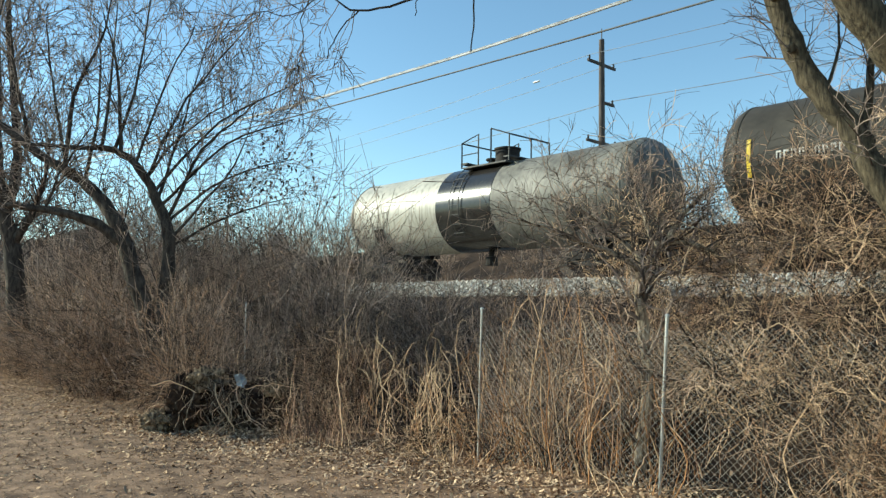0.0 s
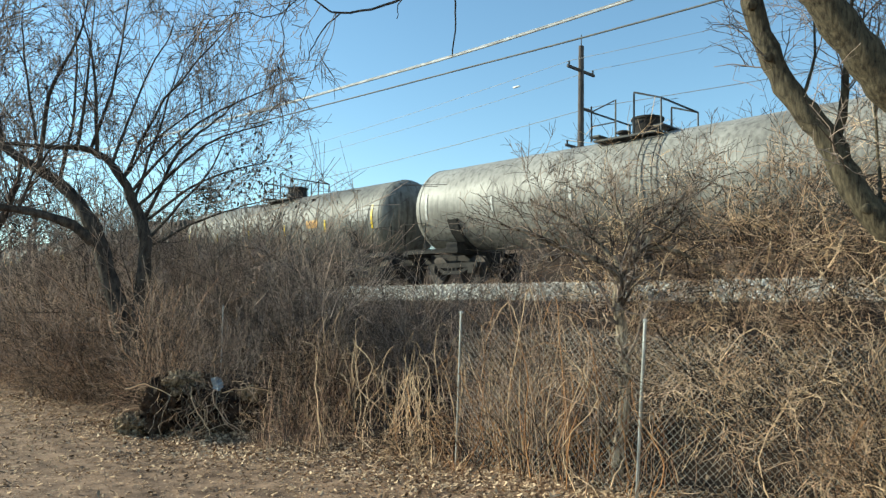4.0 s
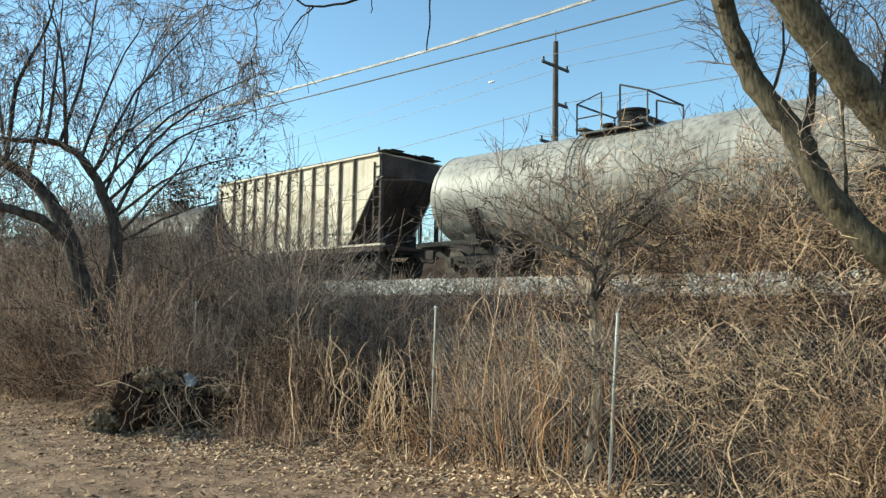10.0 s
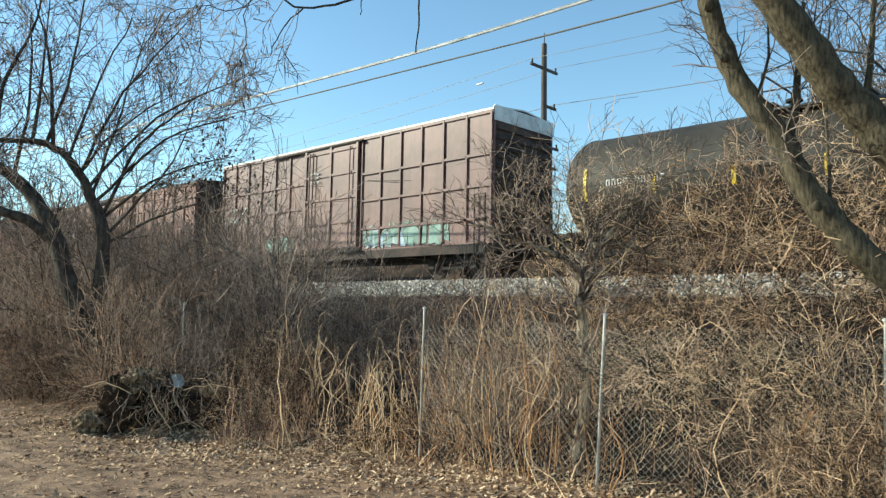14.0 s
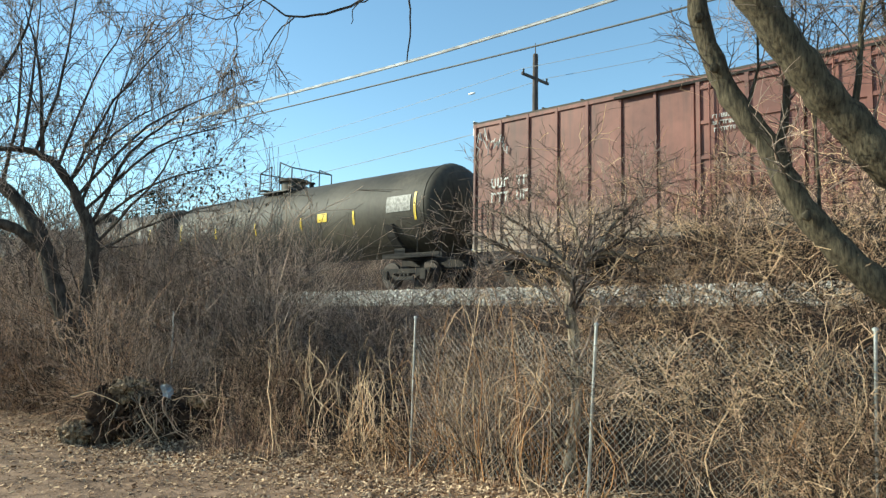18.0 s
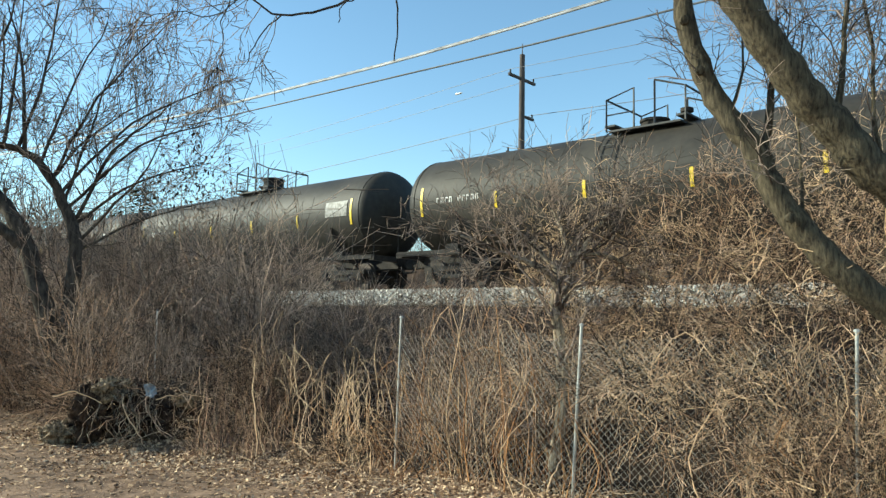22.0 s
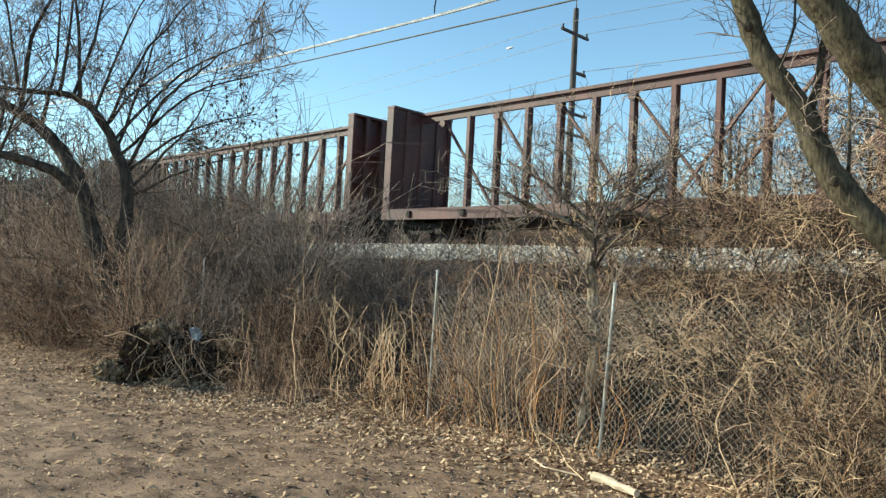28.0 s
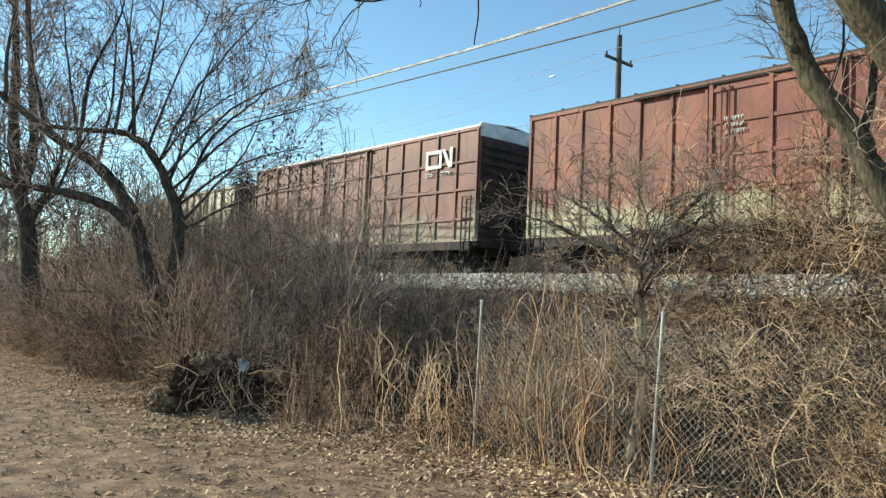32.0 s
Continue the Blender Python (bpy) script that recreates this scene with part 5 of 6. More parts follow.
def shrub_mesh(seed, stems, kids, material, thin, spread=0.5, lift=0.3, kink=0.3, low_end=0.12, depth=1, many=5, reach=(0.25, 0.6), stem=0.0014, tip=2):
    """A bare shrub about one unit high: its stems and its twigs."""
    rng = random.Random(seed)
    low, high = Build(), Build()
    for _ in range(stems):
        a, lean = rng.uniform(0, 6.283), rng.random() ** 0.7 * spread
        p = Vector((rng.gauss(0, 0.09), rng.gauss(0, 0.09), -0.05))
        w, pts = Vector((math.cos(a) * lean, math.sin(a) * lean, 1)).normalized(), [p]
        n, long = 6, rng.uniform(0.55, 0.95)
        for i in range(n):
            w = (w + Vector((rng.gauss(0, kink), rng.gauss(0, kink), rng.gauss(0, kink))) * 0.5 + Vector((0, 0, lift * 0.2))).normalized()
            pts.append(pts[-1] + w * long / n)
        r = stem + thin
        rad = [r + (thin - r) * i / n for i in range(n + 1)]
        low.tube(pts, rad, 3, False)
        for _ in range(kids):
            at = rng.uniform(low_end, 0.98) * n
            i = min(int(at), n - 1)
            axis = (pts[i + 1] - pts[i]).normalized()
            side = axis.orthogonal().normalized()
            side.rotate(Matrix.Rotation(rng.uniform(0, 6.283), 3, axis))
            grow(high, pts[i].lerp(pts[i + 1], at - i), axis * rng.uniform(0.4, 0.9) + side * rng.uniform(0.5, 1.0), long * rng.uniform(*reach), max(rad[i] * 0.55, thin), depth, rng, lift, kink, many, thin, tip=tip)
    return arrays("stems", low.v, low.f, material), arrays("twigs", high.v, high.f, material)


def build_shrubs():
    """Thicket on the bank, denser and higher at the near end."""
    rng = random.Random(21)
    kinds = {
        "near": [shrub_mesh(100 + i, 8, 6, M["cane" if i % 3 == 0 else "twig"], 0.00055, 0.75, 0.1, 0.58, 0.6, 2, 4, (0.22, 0.5)) for i in range(6)],
        "airy": [shrub_mesh(130 + i, 6, 5, M["twig_dark" if i % 3 else "cane"], 0.0006, 0.5, 0.15, 0.5, 0.58, 2, 3, (0.22, 0.42)) for i in range(5)],
        "haze": [shrub_mesh(140 + i, 6, 9, M[("twig", "straw", "cane")[i % 3]], 0.0006, 0.5, 0.05, 0.6, 0.55, 2, 5, (0.15, 0.3), 0.0018) for i in range(5)],
        "tan": [shrub_mesh(160 + i, 9, 6, M[("straw", "twig", "straw")[i % 3]], 0.0012, 0.6, 0.1, 0.45, 0.3, 2, 3, (0.2, 0.5)) for i in range(6)],
        "mid": [shrub_mesh(200 + i, 12, 6, M["cane" if i % 2 else "twig"], 0.0011, 0.7, 0.2, 0.36) for i in range(4)],
        "tangle": [shrub_mesh(250 + i, 9, 5, M["straw" if i % 2 else "twig"], 0.0028, 1.3, -0.3, 0.5) for i in range(4)],
        "cane": [shrub_mesh(270 + i, 7, 2, M["vine" if i == 1 else "straw"], 0.0013, 0.75, -0.3, 0.28, 0.5, 1, 3, (0.2, 0.5), 0.0026) for i in range(4)],
        "dark": [shrub_mesh(300 + i, 14, 5, M["brush"], 0.0013, 0.5, 0.3, 0.28, 0.08, 1, 4, tip=1) for i in range(5)],
    }
    labels = {"cane": "clump of thick broken straw and orange canes", "tangle": "low arching tangle of dry brambles and canes", "near": "dense bare shrub of fine reddish-tan twigs", "airy": "tall thin bare shrub with open twigs", "haze": "tall bare shrub crowned with a haze of fine twigs", "tan": "sunlit tan shrub of brittle twigs behind the fence", "mid": "bare brown shrub of thin twigs on the bank", "dark": "dark bare shrub of fine upright twigs"}
    groups = {"cane": "cane clumps", "tangle": "bramble tangles", "near": "near thicket shrubs", "airy": "tall open shrubs", "haze": "tall twiggy shrubs", "tan": "tan fence shrubs", "mid": "bank shrubs", "dark": "shadowed brush"}

    far = []

    def put(kind, x, y, h):
        if -4.3 < x < -1.95 and y < 8.0 or y < edge(x) - 0.15:
            return
        w = TRACK @ Vector((x, y, 0))
        if abs(w.x + 3.15) < 0.95 and w.y < 11.25 and h > 0.5:
            return
        s = h / 0.78
        if kind == "dark" and (x < -12.5 or y > 20):
            far.append((x, y, land(x, y) - 0.04, rng.uniform(0, 6.3), 0, 0, s))
            return
        sh = thing("shrub", labels[kind], "shrub", groups[kind], TRACK @ pose(x, y, land(x, y) - 0.04, rng.gauss(0, 5), rng.gauss(0, 5), rng.uniform(0, 360)))
        sh.scale = (s * rng.uniform(0.85, 1.2), s * rng.uniform(0.85, 1.2), s)
        low, high = rng.choice(kinds[kind])
        tagged(part("woody_stem", low, None, sh), kind="stuff")
        tagged(part("twig_mass", high, None, sh), kind="stuff")

    # x here is minus the distance up the line
    def clump(kind, count, xs, ys, hs, size=0.5, each=4):
        """Shrubs in clumps, with dark gaps between them."""
        n = 0
        while n < count:
            cx, cy = rng.uniform(*xs), rng.uniform(*ys)
            for _ in range(rng.randint(2, each)):
                put(kind, cx + rng.gauss(0, size), min(max(cy + rng.gauss(0, size), ys[0]), ys[1]), rng.uniform(*hs))
                n += 1

    clump("airy", 8, (-3.8, -0.6), (7.6, 9.8), (2.6, 3.4), 0.45)
    for x, y, top in ((-4.9, 8.6, 3.0), (-4.3, 9.2, 3.3), (-3.9, 8.6, 3.6), (-3.5, 9.2, 3.85), (-3.3, 8.4, 3.3), (-3.1, 8.6, 3.9), (-2.7, 9.2, 3.85), (-2.6, 8.3, 3.4), (-2.3, 8.6, 3.6), (-2.0, 9.2, 3.7)):
        put("haze", x + rng.gauss(0, 0.1), y, top - land(x, y))
    clump("near", 3, (-2.6, -0.9), (8.0, 9.6), (2.5, 2.9), 0.4)
    clump("near", 4, (-6.0, -4.6), (8.2, 10.0), (1.0, 1.4), 0.4)
    clump("near", 6, (-1.7, -0.6), (6.4, 7.5), (1.0, 1.5), 0.2)
    clump("dark", 8, (-9.4, -6.6), (8.4, 10.2), (1.4, 1.9), 0.4)
    clump("dark", 6, (-6.2, -4.7), (6.6, 7.6), (0.8, 1.3), 0.3)
    clump("tan", 10, (-1.6, -0.3), (6.1, 7.3), (0.9, 1.55), 0.25)
    clump("cane", 4, (-5.8, -4.0), (6.0, 6.7), (0.9, 1.5), 0.25, 3)
    clump("cane", 8, (-9.5, -5.5), (5.9, 6.7), (0.4, 0.75), 0.4, 3)
    clump("cane", 2, (-2.0, -0.9), (5.9, 6.4), (0.7, 1.2), 0.25, 2)
    clump("mid", 2, (-1.7, -1.0), (5.9, 6.2), (0.8, 1.45), 0.25, 3)
    clump("tangle", 18, (-13.0, -3.9), (5.9, 7.0), (0.3, 0.7), 0.4, 3)
    clump("tangle", 4, (-2.0, -0.7), (5.9, 6.9), (0.6, 1.1), 0.2, 3)
    clump("near", 3, (-1.5, -0.6), (6.0, 6.9), (0.8, 1.3), 0.2, 3)
    clump("tan", 6, (-1.45, -0.4), (5.85, 6.3), (0.9, 1.45), 0.15, 3)
    clump("mid", 13, (-10.5, -7.4), (6.25, 7.2), (0.7, 1.3), 0.4, 3)
    clump("tangle", 30, (-24, -9.5), (4.6, 5.6), (0.3, 0.8), 0.5, 4)
    clump("mid", 7, (-12.5, -5.0), (7.0, 9.4), (0.8, 1.3), 0.5)
    clump("dark", 9, (-10, -4.5), (7.8, 9.8), (0.7, 1.2), 0.6)
    clump("dark", 11, (-15.5, -8.0), (10.6, 12.8), (0.7, 1.2), 0.5)
    clump("dark", 18, (-24, -18.2), (6.8, 8.8), (2.9, 3.5), 0.5)
    clump("dark", 36, (-20.5, -13.7), (7.0, 10.4), (2.2, 2.8), 0.5)
    for x, y, h in ((-1.85, 6.75, 2.05), (-1.6, 6.6, 2.35), (-1.3, 6.55, 2.25)):
        put("haze", x, y, h)
    for i in range(60):
        x = -9.5 - 25 * rng.random() ** 1.2
        put("dark", x, rng.uniform(5.0, 9.6 if x > -13 else 11.6), rng.uniform(1.2, 1.9) if x > -11.5 else rng.uniform(2.0, 3.1))
    for i in range(34):
        put("mid" if i % 2 else "dark", rng.uniform(-26, -9.5), rng.uniform(4.5, 6.2), rng.uniform(1.1, 1.9))
    # brush that hides the foot of the large tree
    for i in range(23):
        x = rng.uniform(-18, -11)
        put("mid" if i % 3 == 0 else "dark", x, edge(x) + rng.uniform(-0.1, 0.9), rng.uniform(1.2, 2.1))
    for x, y, h in ((-3.7, 10.1, 0.7), (-3.2, 10.3, 0.9), (-2.5, 10.3, 0.8), (-2.0, 10.0, 0.6), (-3.0, 9.35, 0.35), (-2.2, 9.4, 0.3), (-1.5, 10.2, 0.7), (-4.2, 10.2, 0.5)):
        p = TRACK.inverted() @ Vector((x, y, 0))
        put("mid" if h > 0.45 else "tangle", p.x, p.y, h)
    for i in range(38):
        x = rng.uniform(-22, -10)
        put("mid", x, edge(x) + rng.uniform(-0.1, 0.5), rng.uniform(0.4, 1.0))
    for i in range(60):
        put("dark", rng.uniform(-56, 8), rng.uniform(23.6, 29), rng.uniform(1.3, 2.4))
    # the brush too far off to tell its shrubs apart
    for k, pair in enumerate(kinds["dark"]):
        for me in pair:
            pv = np.array([v.co[:] for v in me.vertices])
            pf = np.array([p.vertices[:] for p in me.polygons])
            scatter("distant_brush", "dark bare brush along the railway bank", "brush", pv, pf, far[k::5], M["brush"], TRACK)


def stem_cloud(name, label, category, rng, count, where, hmin, hmax, r, material, bend=0.25, segs=3):
    """Upright dry stems as one mesh."""
    V, F = [], []
    for _ in range(count):
        x, y = where(rng)
        if -3.6 < x < -2.6 and 5.2 < y < 7.4 and rng.random() < 0.75:
            continue
        w = TRACK @ Vector((x, y, 0))
        if abs(w.x + 3.1) < 0.95 and w.y < 11.3:
            continue
        z = land(x, y) - 0.03
        h = hmin + (hmax - hmin) * rng.random() ** 1.8
        a, lean = rng.uniform(0, 6.283), abs(rng.gauss(0, bend))
        if rng.random() < 0.12:
            lean += 0.7
        k = len(V)
        rr = r * rng.uniform(0.7, 1.5)
        for i in range(segs + 1):
            t = i / segs
            ox, oy = math.cos(a) * lean * h * t ** 1.6, math.sin(a) * lean * h * t ** 1.6
            zz = z + h * t * (1 - 0.25 * lean * t)
            w = rr * (1 - 0.6 * t)
            jx, jy = (rng.uniform(-0.03, 0.03) * h, rng.uniform(-0.03, 0.03) * h) if i else (0, 0)
            for j in range(3):
                c, s = CIRCLE[3][j]
                V.append((x + ox + c * w + jx, y + oy + s * w + jy, zz))
        for i in range(segs):
            for j in range(3):
                F.append((k + i * 3 + j, k + i * 3 + (j + 1) % 3, k + i * 3 + 3 + (j + 1) % 3, k + i * 3 + 3 + j))
    return single(name, arrays(name, V, F, material), None, label, category, "stuff", TRACK)


def build_weeds():
    rng = random.Random(31)
    stem_cloud("dry_weeds", "tall dry straw-coloured weed stalks along the fence", "weeds", rng, 70,
               lambda g: (lambda x: (x, edge(x) + abs(g.gauss(0, 0.8))))(g.gauss(-6.4, 1.6) if g.random() < 0.65 else g.uniform(-13, 4)), 0.15, 0.85, 0.0036, M["straw"], 0.5, 4)
    stem_cloud("brown_weeds", "thin brown weed stems along the brush line", "weeds", rng, 1500,
               lambda g: (lambda x: (x, edge(x) - 0.2 + abs(g.gauss(0, 1.7))))(-30 + 24 * g.random() ** 0.9 if g.random() < 0.75 else g.uniform(-6, 0)), 0.15, 0.9, 0.0034, M["cane"], 0.45, 4)
    stem_cloud("red_brown_weeds", "fine red-brown weed stems at the brush edge", "weeds", rng, 2600,
               lambda g: (lambda x: (x, edge(x) + abs(g.gauss(0, 0.55))))(-24 + 16 * g.random()), 0.25, 1.3, 0.0032, M["weed_red"], 0.35, 4)
    stem_cloud("bank_weeds", "dark dead grass on the bank", "weeds", rng, 1800,
               lambda g: (g.uniform(-34, 8), g.uniform(8, 13.3) if g.random() < 0.55 else g.gauss(13.4, 0.2)), 0.1, 0.42, 0.005, M["twig_dark"], 0.4)
    stem_cloud("pale_stalks", "bleached broken stalks leaning in the brush", "weeds", rng, 200,
               lambda g: (lambda x: (x, edge(x) + abs(g.gauss(0, 0.7))))(-22 + 26 * g.random() ** 0.7), 0.3, 1.35, 0.008, M["straw"], 0.55, 6)
    stem_cloud("orange_vines", "orange-brown dead vine stems tangled over the fence", "vines", rng, 60,
               lambda g: (g.gauss(-4.6, 0.75), g.gauss(6.6, 0.25)), 0.6, 1.6, 0.0072, M["vine"], 0.8, 6)
    # short winter grass in the clearing
    stem_cloud("short_grass", "sparse short yellowed grass", "grass", rng, 36000,
               lambda g: (g.uniform(-26, 6), -1.5 + 7.2 * g.random() ** 0.8), 0.015, 0.06, 0.0028, M["grass"], 0.8, 1)
    rows = []
    for _ in range(46000):
        x = rng.uniform(-26, 5)
        y = edge(x) + 0.5 - abs(rng.gauss(0, 1.5)) if rng.random() < 0.55 else rng.uniform(-1.5, 5.5)
        rows.append((x, y, land(x, y) + 0.012, rng.uniform(0, 6.3), rng.gauss(0, 0.3), rng.gauss(0, 0.3), 0.016 + 0.045 * rng.random() ** 2.2))
    scatter("leaf_litter", "scattered curled brown fallen leaves", "leaves", LEAF[0], LEAF[1], rows, M["leaf"], TRACK)
    rows = []
    for _ in range(15000):
        x = -12 + 12.5 * rng.random()
        y = edge(x) + rng.gauss(-0.1, 0.55)
        rows.append((x, y, land(x, y) + 0.02, rng.uniform(0, 6.3), rng.gauss(0, 0.5), rng.gauss(0, 0.5), 0.015 + 0.04 * rng.random() ** 1.6))
    scatter("leaf_drift", "drift of pale dead leaves at the foot of the fence", "leaves", LEAF[0], LEAF[1], rows, M["leaf_pale"], TRACK)
    # crumbled leaf bits and thatch over the clearing
    rows = []
    for _ in range(42000):
        x, y = rng.uniform(-17, 4), -0.5 + 5.6 * rng.random()
        rows.append((x, y, land(x, y) + 0.006, rng.uniform(0, 6.3), rng.gauss(0, 0.35), rng.gauss(0, 0.35), rng.uniform(0.008, 0.022)))
    scatter("leaf_crumbs", "crumbled leaf bits and thatch in thin grass", "leaves", LEAF[0], LEAF[1], rows, M["leaf"], TRACK)
    # fallen sticks
    for i in range(30):
        b = Build()
        x = rng.uniform(-11, 3)
        y = edge(x) - rng.uniform(-0.4, 0.7)
        a, n = rng.uniform(0, 6.3), rng.uniform(0.4, 1.1)
        grow(b, (x, y, land(x, y) + 0.03), (math.cos(a), math.sin(a), 0.12), n, 0.007, 1, rng, -0.1, 0.5, 3, 0.003)
        single("fallen_stick", arrays("stick", b.v, [f for f in b.f if len(f) == 4], M["straw" if i % 4 == 0 else "twig"]), None, "pale fallen stick lying in leaves", "stick", m=TRACK)


def build_canes():
    """Long dead canes that rise along the fence, arch over and droop."""
    rng = random.Random(36)

    def clump(x, y, count, high, reach, label):
        t = thing("arching_canes", label, "canes", "cane clumps along the fence", m=TRACK @ pose(x, y, land(x, y)))
        for i in range(count):
            bx, by = rng.gauss(0, 0.22), rng.gauss(0, 0.12)
            h = high * rng.uniform(0.65, 1.15)
            d = rng.choice((-1, 1)) * rng.uniform(0.15, 1.0) * reach
            e = rng.uniform(-0.25, 0.2)
            drop = rng.uniform(0.0, 0.55) * h if rng.random() < 0.6 else -0.08
            b = Build()
            limb(b, [(bx, by, -0.04), (bx + rng.gauss(0, 0.13), by, h * 0.35), (bx + rng.gauss(0.15 * d, 0.16), by + e * 0.3, h * 0.75), (bx + 0.45 * d, by + e * 0.6, h), (bx + d, by + e, h - drop)],
                 rng.uniform(0.0035, 0.0085), 0.0025, 4, rng, 0.006, 3)
            part("cane", b, M[rng.choice(kinds)], t)

    kinds = ("straw", "straw", "straw", "straw", "twig")
    for i in range(12):
        x = -9.4 + 0.29 * i + rng.uniform(-0.2, 0.2)
        clump(x, 6.4 + rng.uniform(-0.3, 0.6), rng.randint(5, 8), rng.uniform(0.7, 1.6), 0.5, "sparse clump of tall dry brown stalks")
    kinds = ("vine", "cane", "straw", "cane", "twig")
    for x, y, n, hi, re in ((-5.75, 6.4, 4, 1.2, 0.7), (-5.4, 6.4, 6, 1.45, 0.8), (-5.1, 6.3, 7, 1.7, 0.8), (-4.85, 6.1, 10, 1.8, 0.7), (-4.62, 6.1, 8, 1.75, 0.6), (-4.4, 6.1, 6, 1.6, 0.5), (-6.3, 6.1, 6, 0.85, 0.5), (-7.2, 6.05, 6, 0.8, 0.5), (-8.2, 5.95, 5, 0.7, 0.4)):
        clump(x, y, n, hi, re, "dense clump of orange and straw dead canes arching over")
    for x, y, n, hi, re in ((-3.75, 6.1, 2, 1.35, 0.9), (-2.45, 6.1, 2, 1.5, 0.9), (-2.1, 6.05, 3, 1.4, 0.6), (-1.7, 6.0, 3, 1.5, 0.5), (-1.3, 6.0, 3, 1.5, 0.5), (-0.9, 6.0, 2, 1.6, 0.5)):
        clump(x, y, n, hi, re, "loose arching orange canes across the wire mesh")


def build_fallen_branch():
    rng = random.Random(35)
    t = thing("fallen_branch", "thin pale curved dead branch lying on leaves", "branch")
    b = Build()
    limb(b, [(1.27, 8.21, 0.05), (1.38, 7.7, 0.05), (1.37, 7.06, 0.05), (1.43, 6.65, 0.05), (1.68, 6.41, 0.05)], 0.012, 0.007, 8, rng, 0.006)
    part("branch", b, M["deadwood"], t, "", True)
    b = Build()
    limb(b, [(1.42, 7.3, 0.05), (1.3, 7.15, 0.07), (1.15, 7.05, 0.05), (1.0, 6.95, 0.04)], 0.008, 0.004, 6, rng, 0.006)
    part("side_branch", b, M["deadwood"], t, "", True)
    for pts, r0, r1, label in (([(1.81, 6.39, 0.05), (1.92, 6.21, 0.05), (2.05, 5.92, 0.05)], 0.045, 0.03, "short bleached log without bark beside the fence"), ([(3.39, 6.45, 0.05), (3.52, 6.39, 0.05)], 0.05, 0.045, "cut end of a pale log among leaves")):
        b = Build()
        limb(b, pts, r0, r1, 10, rng, 0.008)
        single("log", b, M["deadwood"], label, "log", smooth=True)


def build_fence():
    rng = random.Random(41)
    f = thing("chain_link_fence", "old chain-link fence with thin steel posts, overgrown", "fence", m=TRACK)
    q = 6.2
    posts = [0.97, -1.41, -3.79, -6.17, -11.85]
    for i, x in enumerate(posts):
        g = land(x, q)
        top = (1.74, 1.72, 1.72, 1.76, 1.80, 1.72)[i]
        lean = (0.0, 0.02, 0.05, 0.02, -0.02, 0.03)[i]
        part("post", Build().tube([(x - lean, q, g - 0.1), (x, q, (g + top) / 2), (x + lean, q, top)], 0.013 if i != 2 else 0.016, 10), M["steel"], f, "", True)
        part("post_cap", Build().lathe([(0, 0.024), (0.012, 0.024), (0.025, 0.012)], (x + lean, q, top - 0.005), "z", 8), M["steel"], f)
    # woven wire: two sets of slanting strands, pushed about by the growth
    step, H = 0.073, 1.64
    x0, x1 = posts[3], posts[0]
    V, F = [], []
    r = 0.0023
    rows = int(H / (step / 2))
    cols = int((x1 - x0) / step) + 1

    def spot(i, k, side):
        x = x0 + i * step / 2
        z = land(x, q) + 0.04 + k * step / 2
        sag = 0.05 * math.sin(x * 1.3) * (k / rows)
        return (x, q - 0.03 + side + 0.06 * noise.noise((x * 0.8, k * 0.08, 5)), z - abs(sag))

    for start in range(cols * 2):
        for way in (1, -1):
            pts = []
            for k in range(0, rows + 1, 3):
                i = start + way * k
                if 0 <= i <= cols * 2:
                    pts.append(spot(i, k, 0.003 * way))
            if len(pts) < 2 or start % 2:
                continue
            k0 = len(V)
            for p in pts:
                for c, s in CIRCLE[3]:
                    V.append((p[0] + r * c, p[1] + r * s, p[2]))
            for a in range(len(pts) - 1):
                for j in range(3):
                    F.append((k0 + a * 3 + j, k0 + a * 3 + (j + 1) % 3, k0 + a * 3 + 3 + (j + 1) % 3, k0 + a * 3 + 3 + j))
    part("wire_mesh", arrays("wire_mesh", V, F, M["wire"]), None, f, "sagging diamond wire mesh")


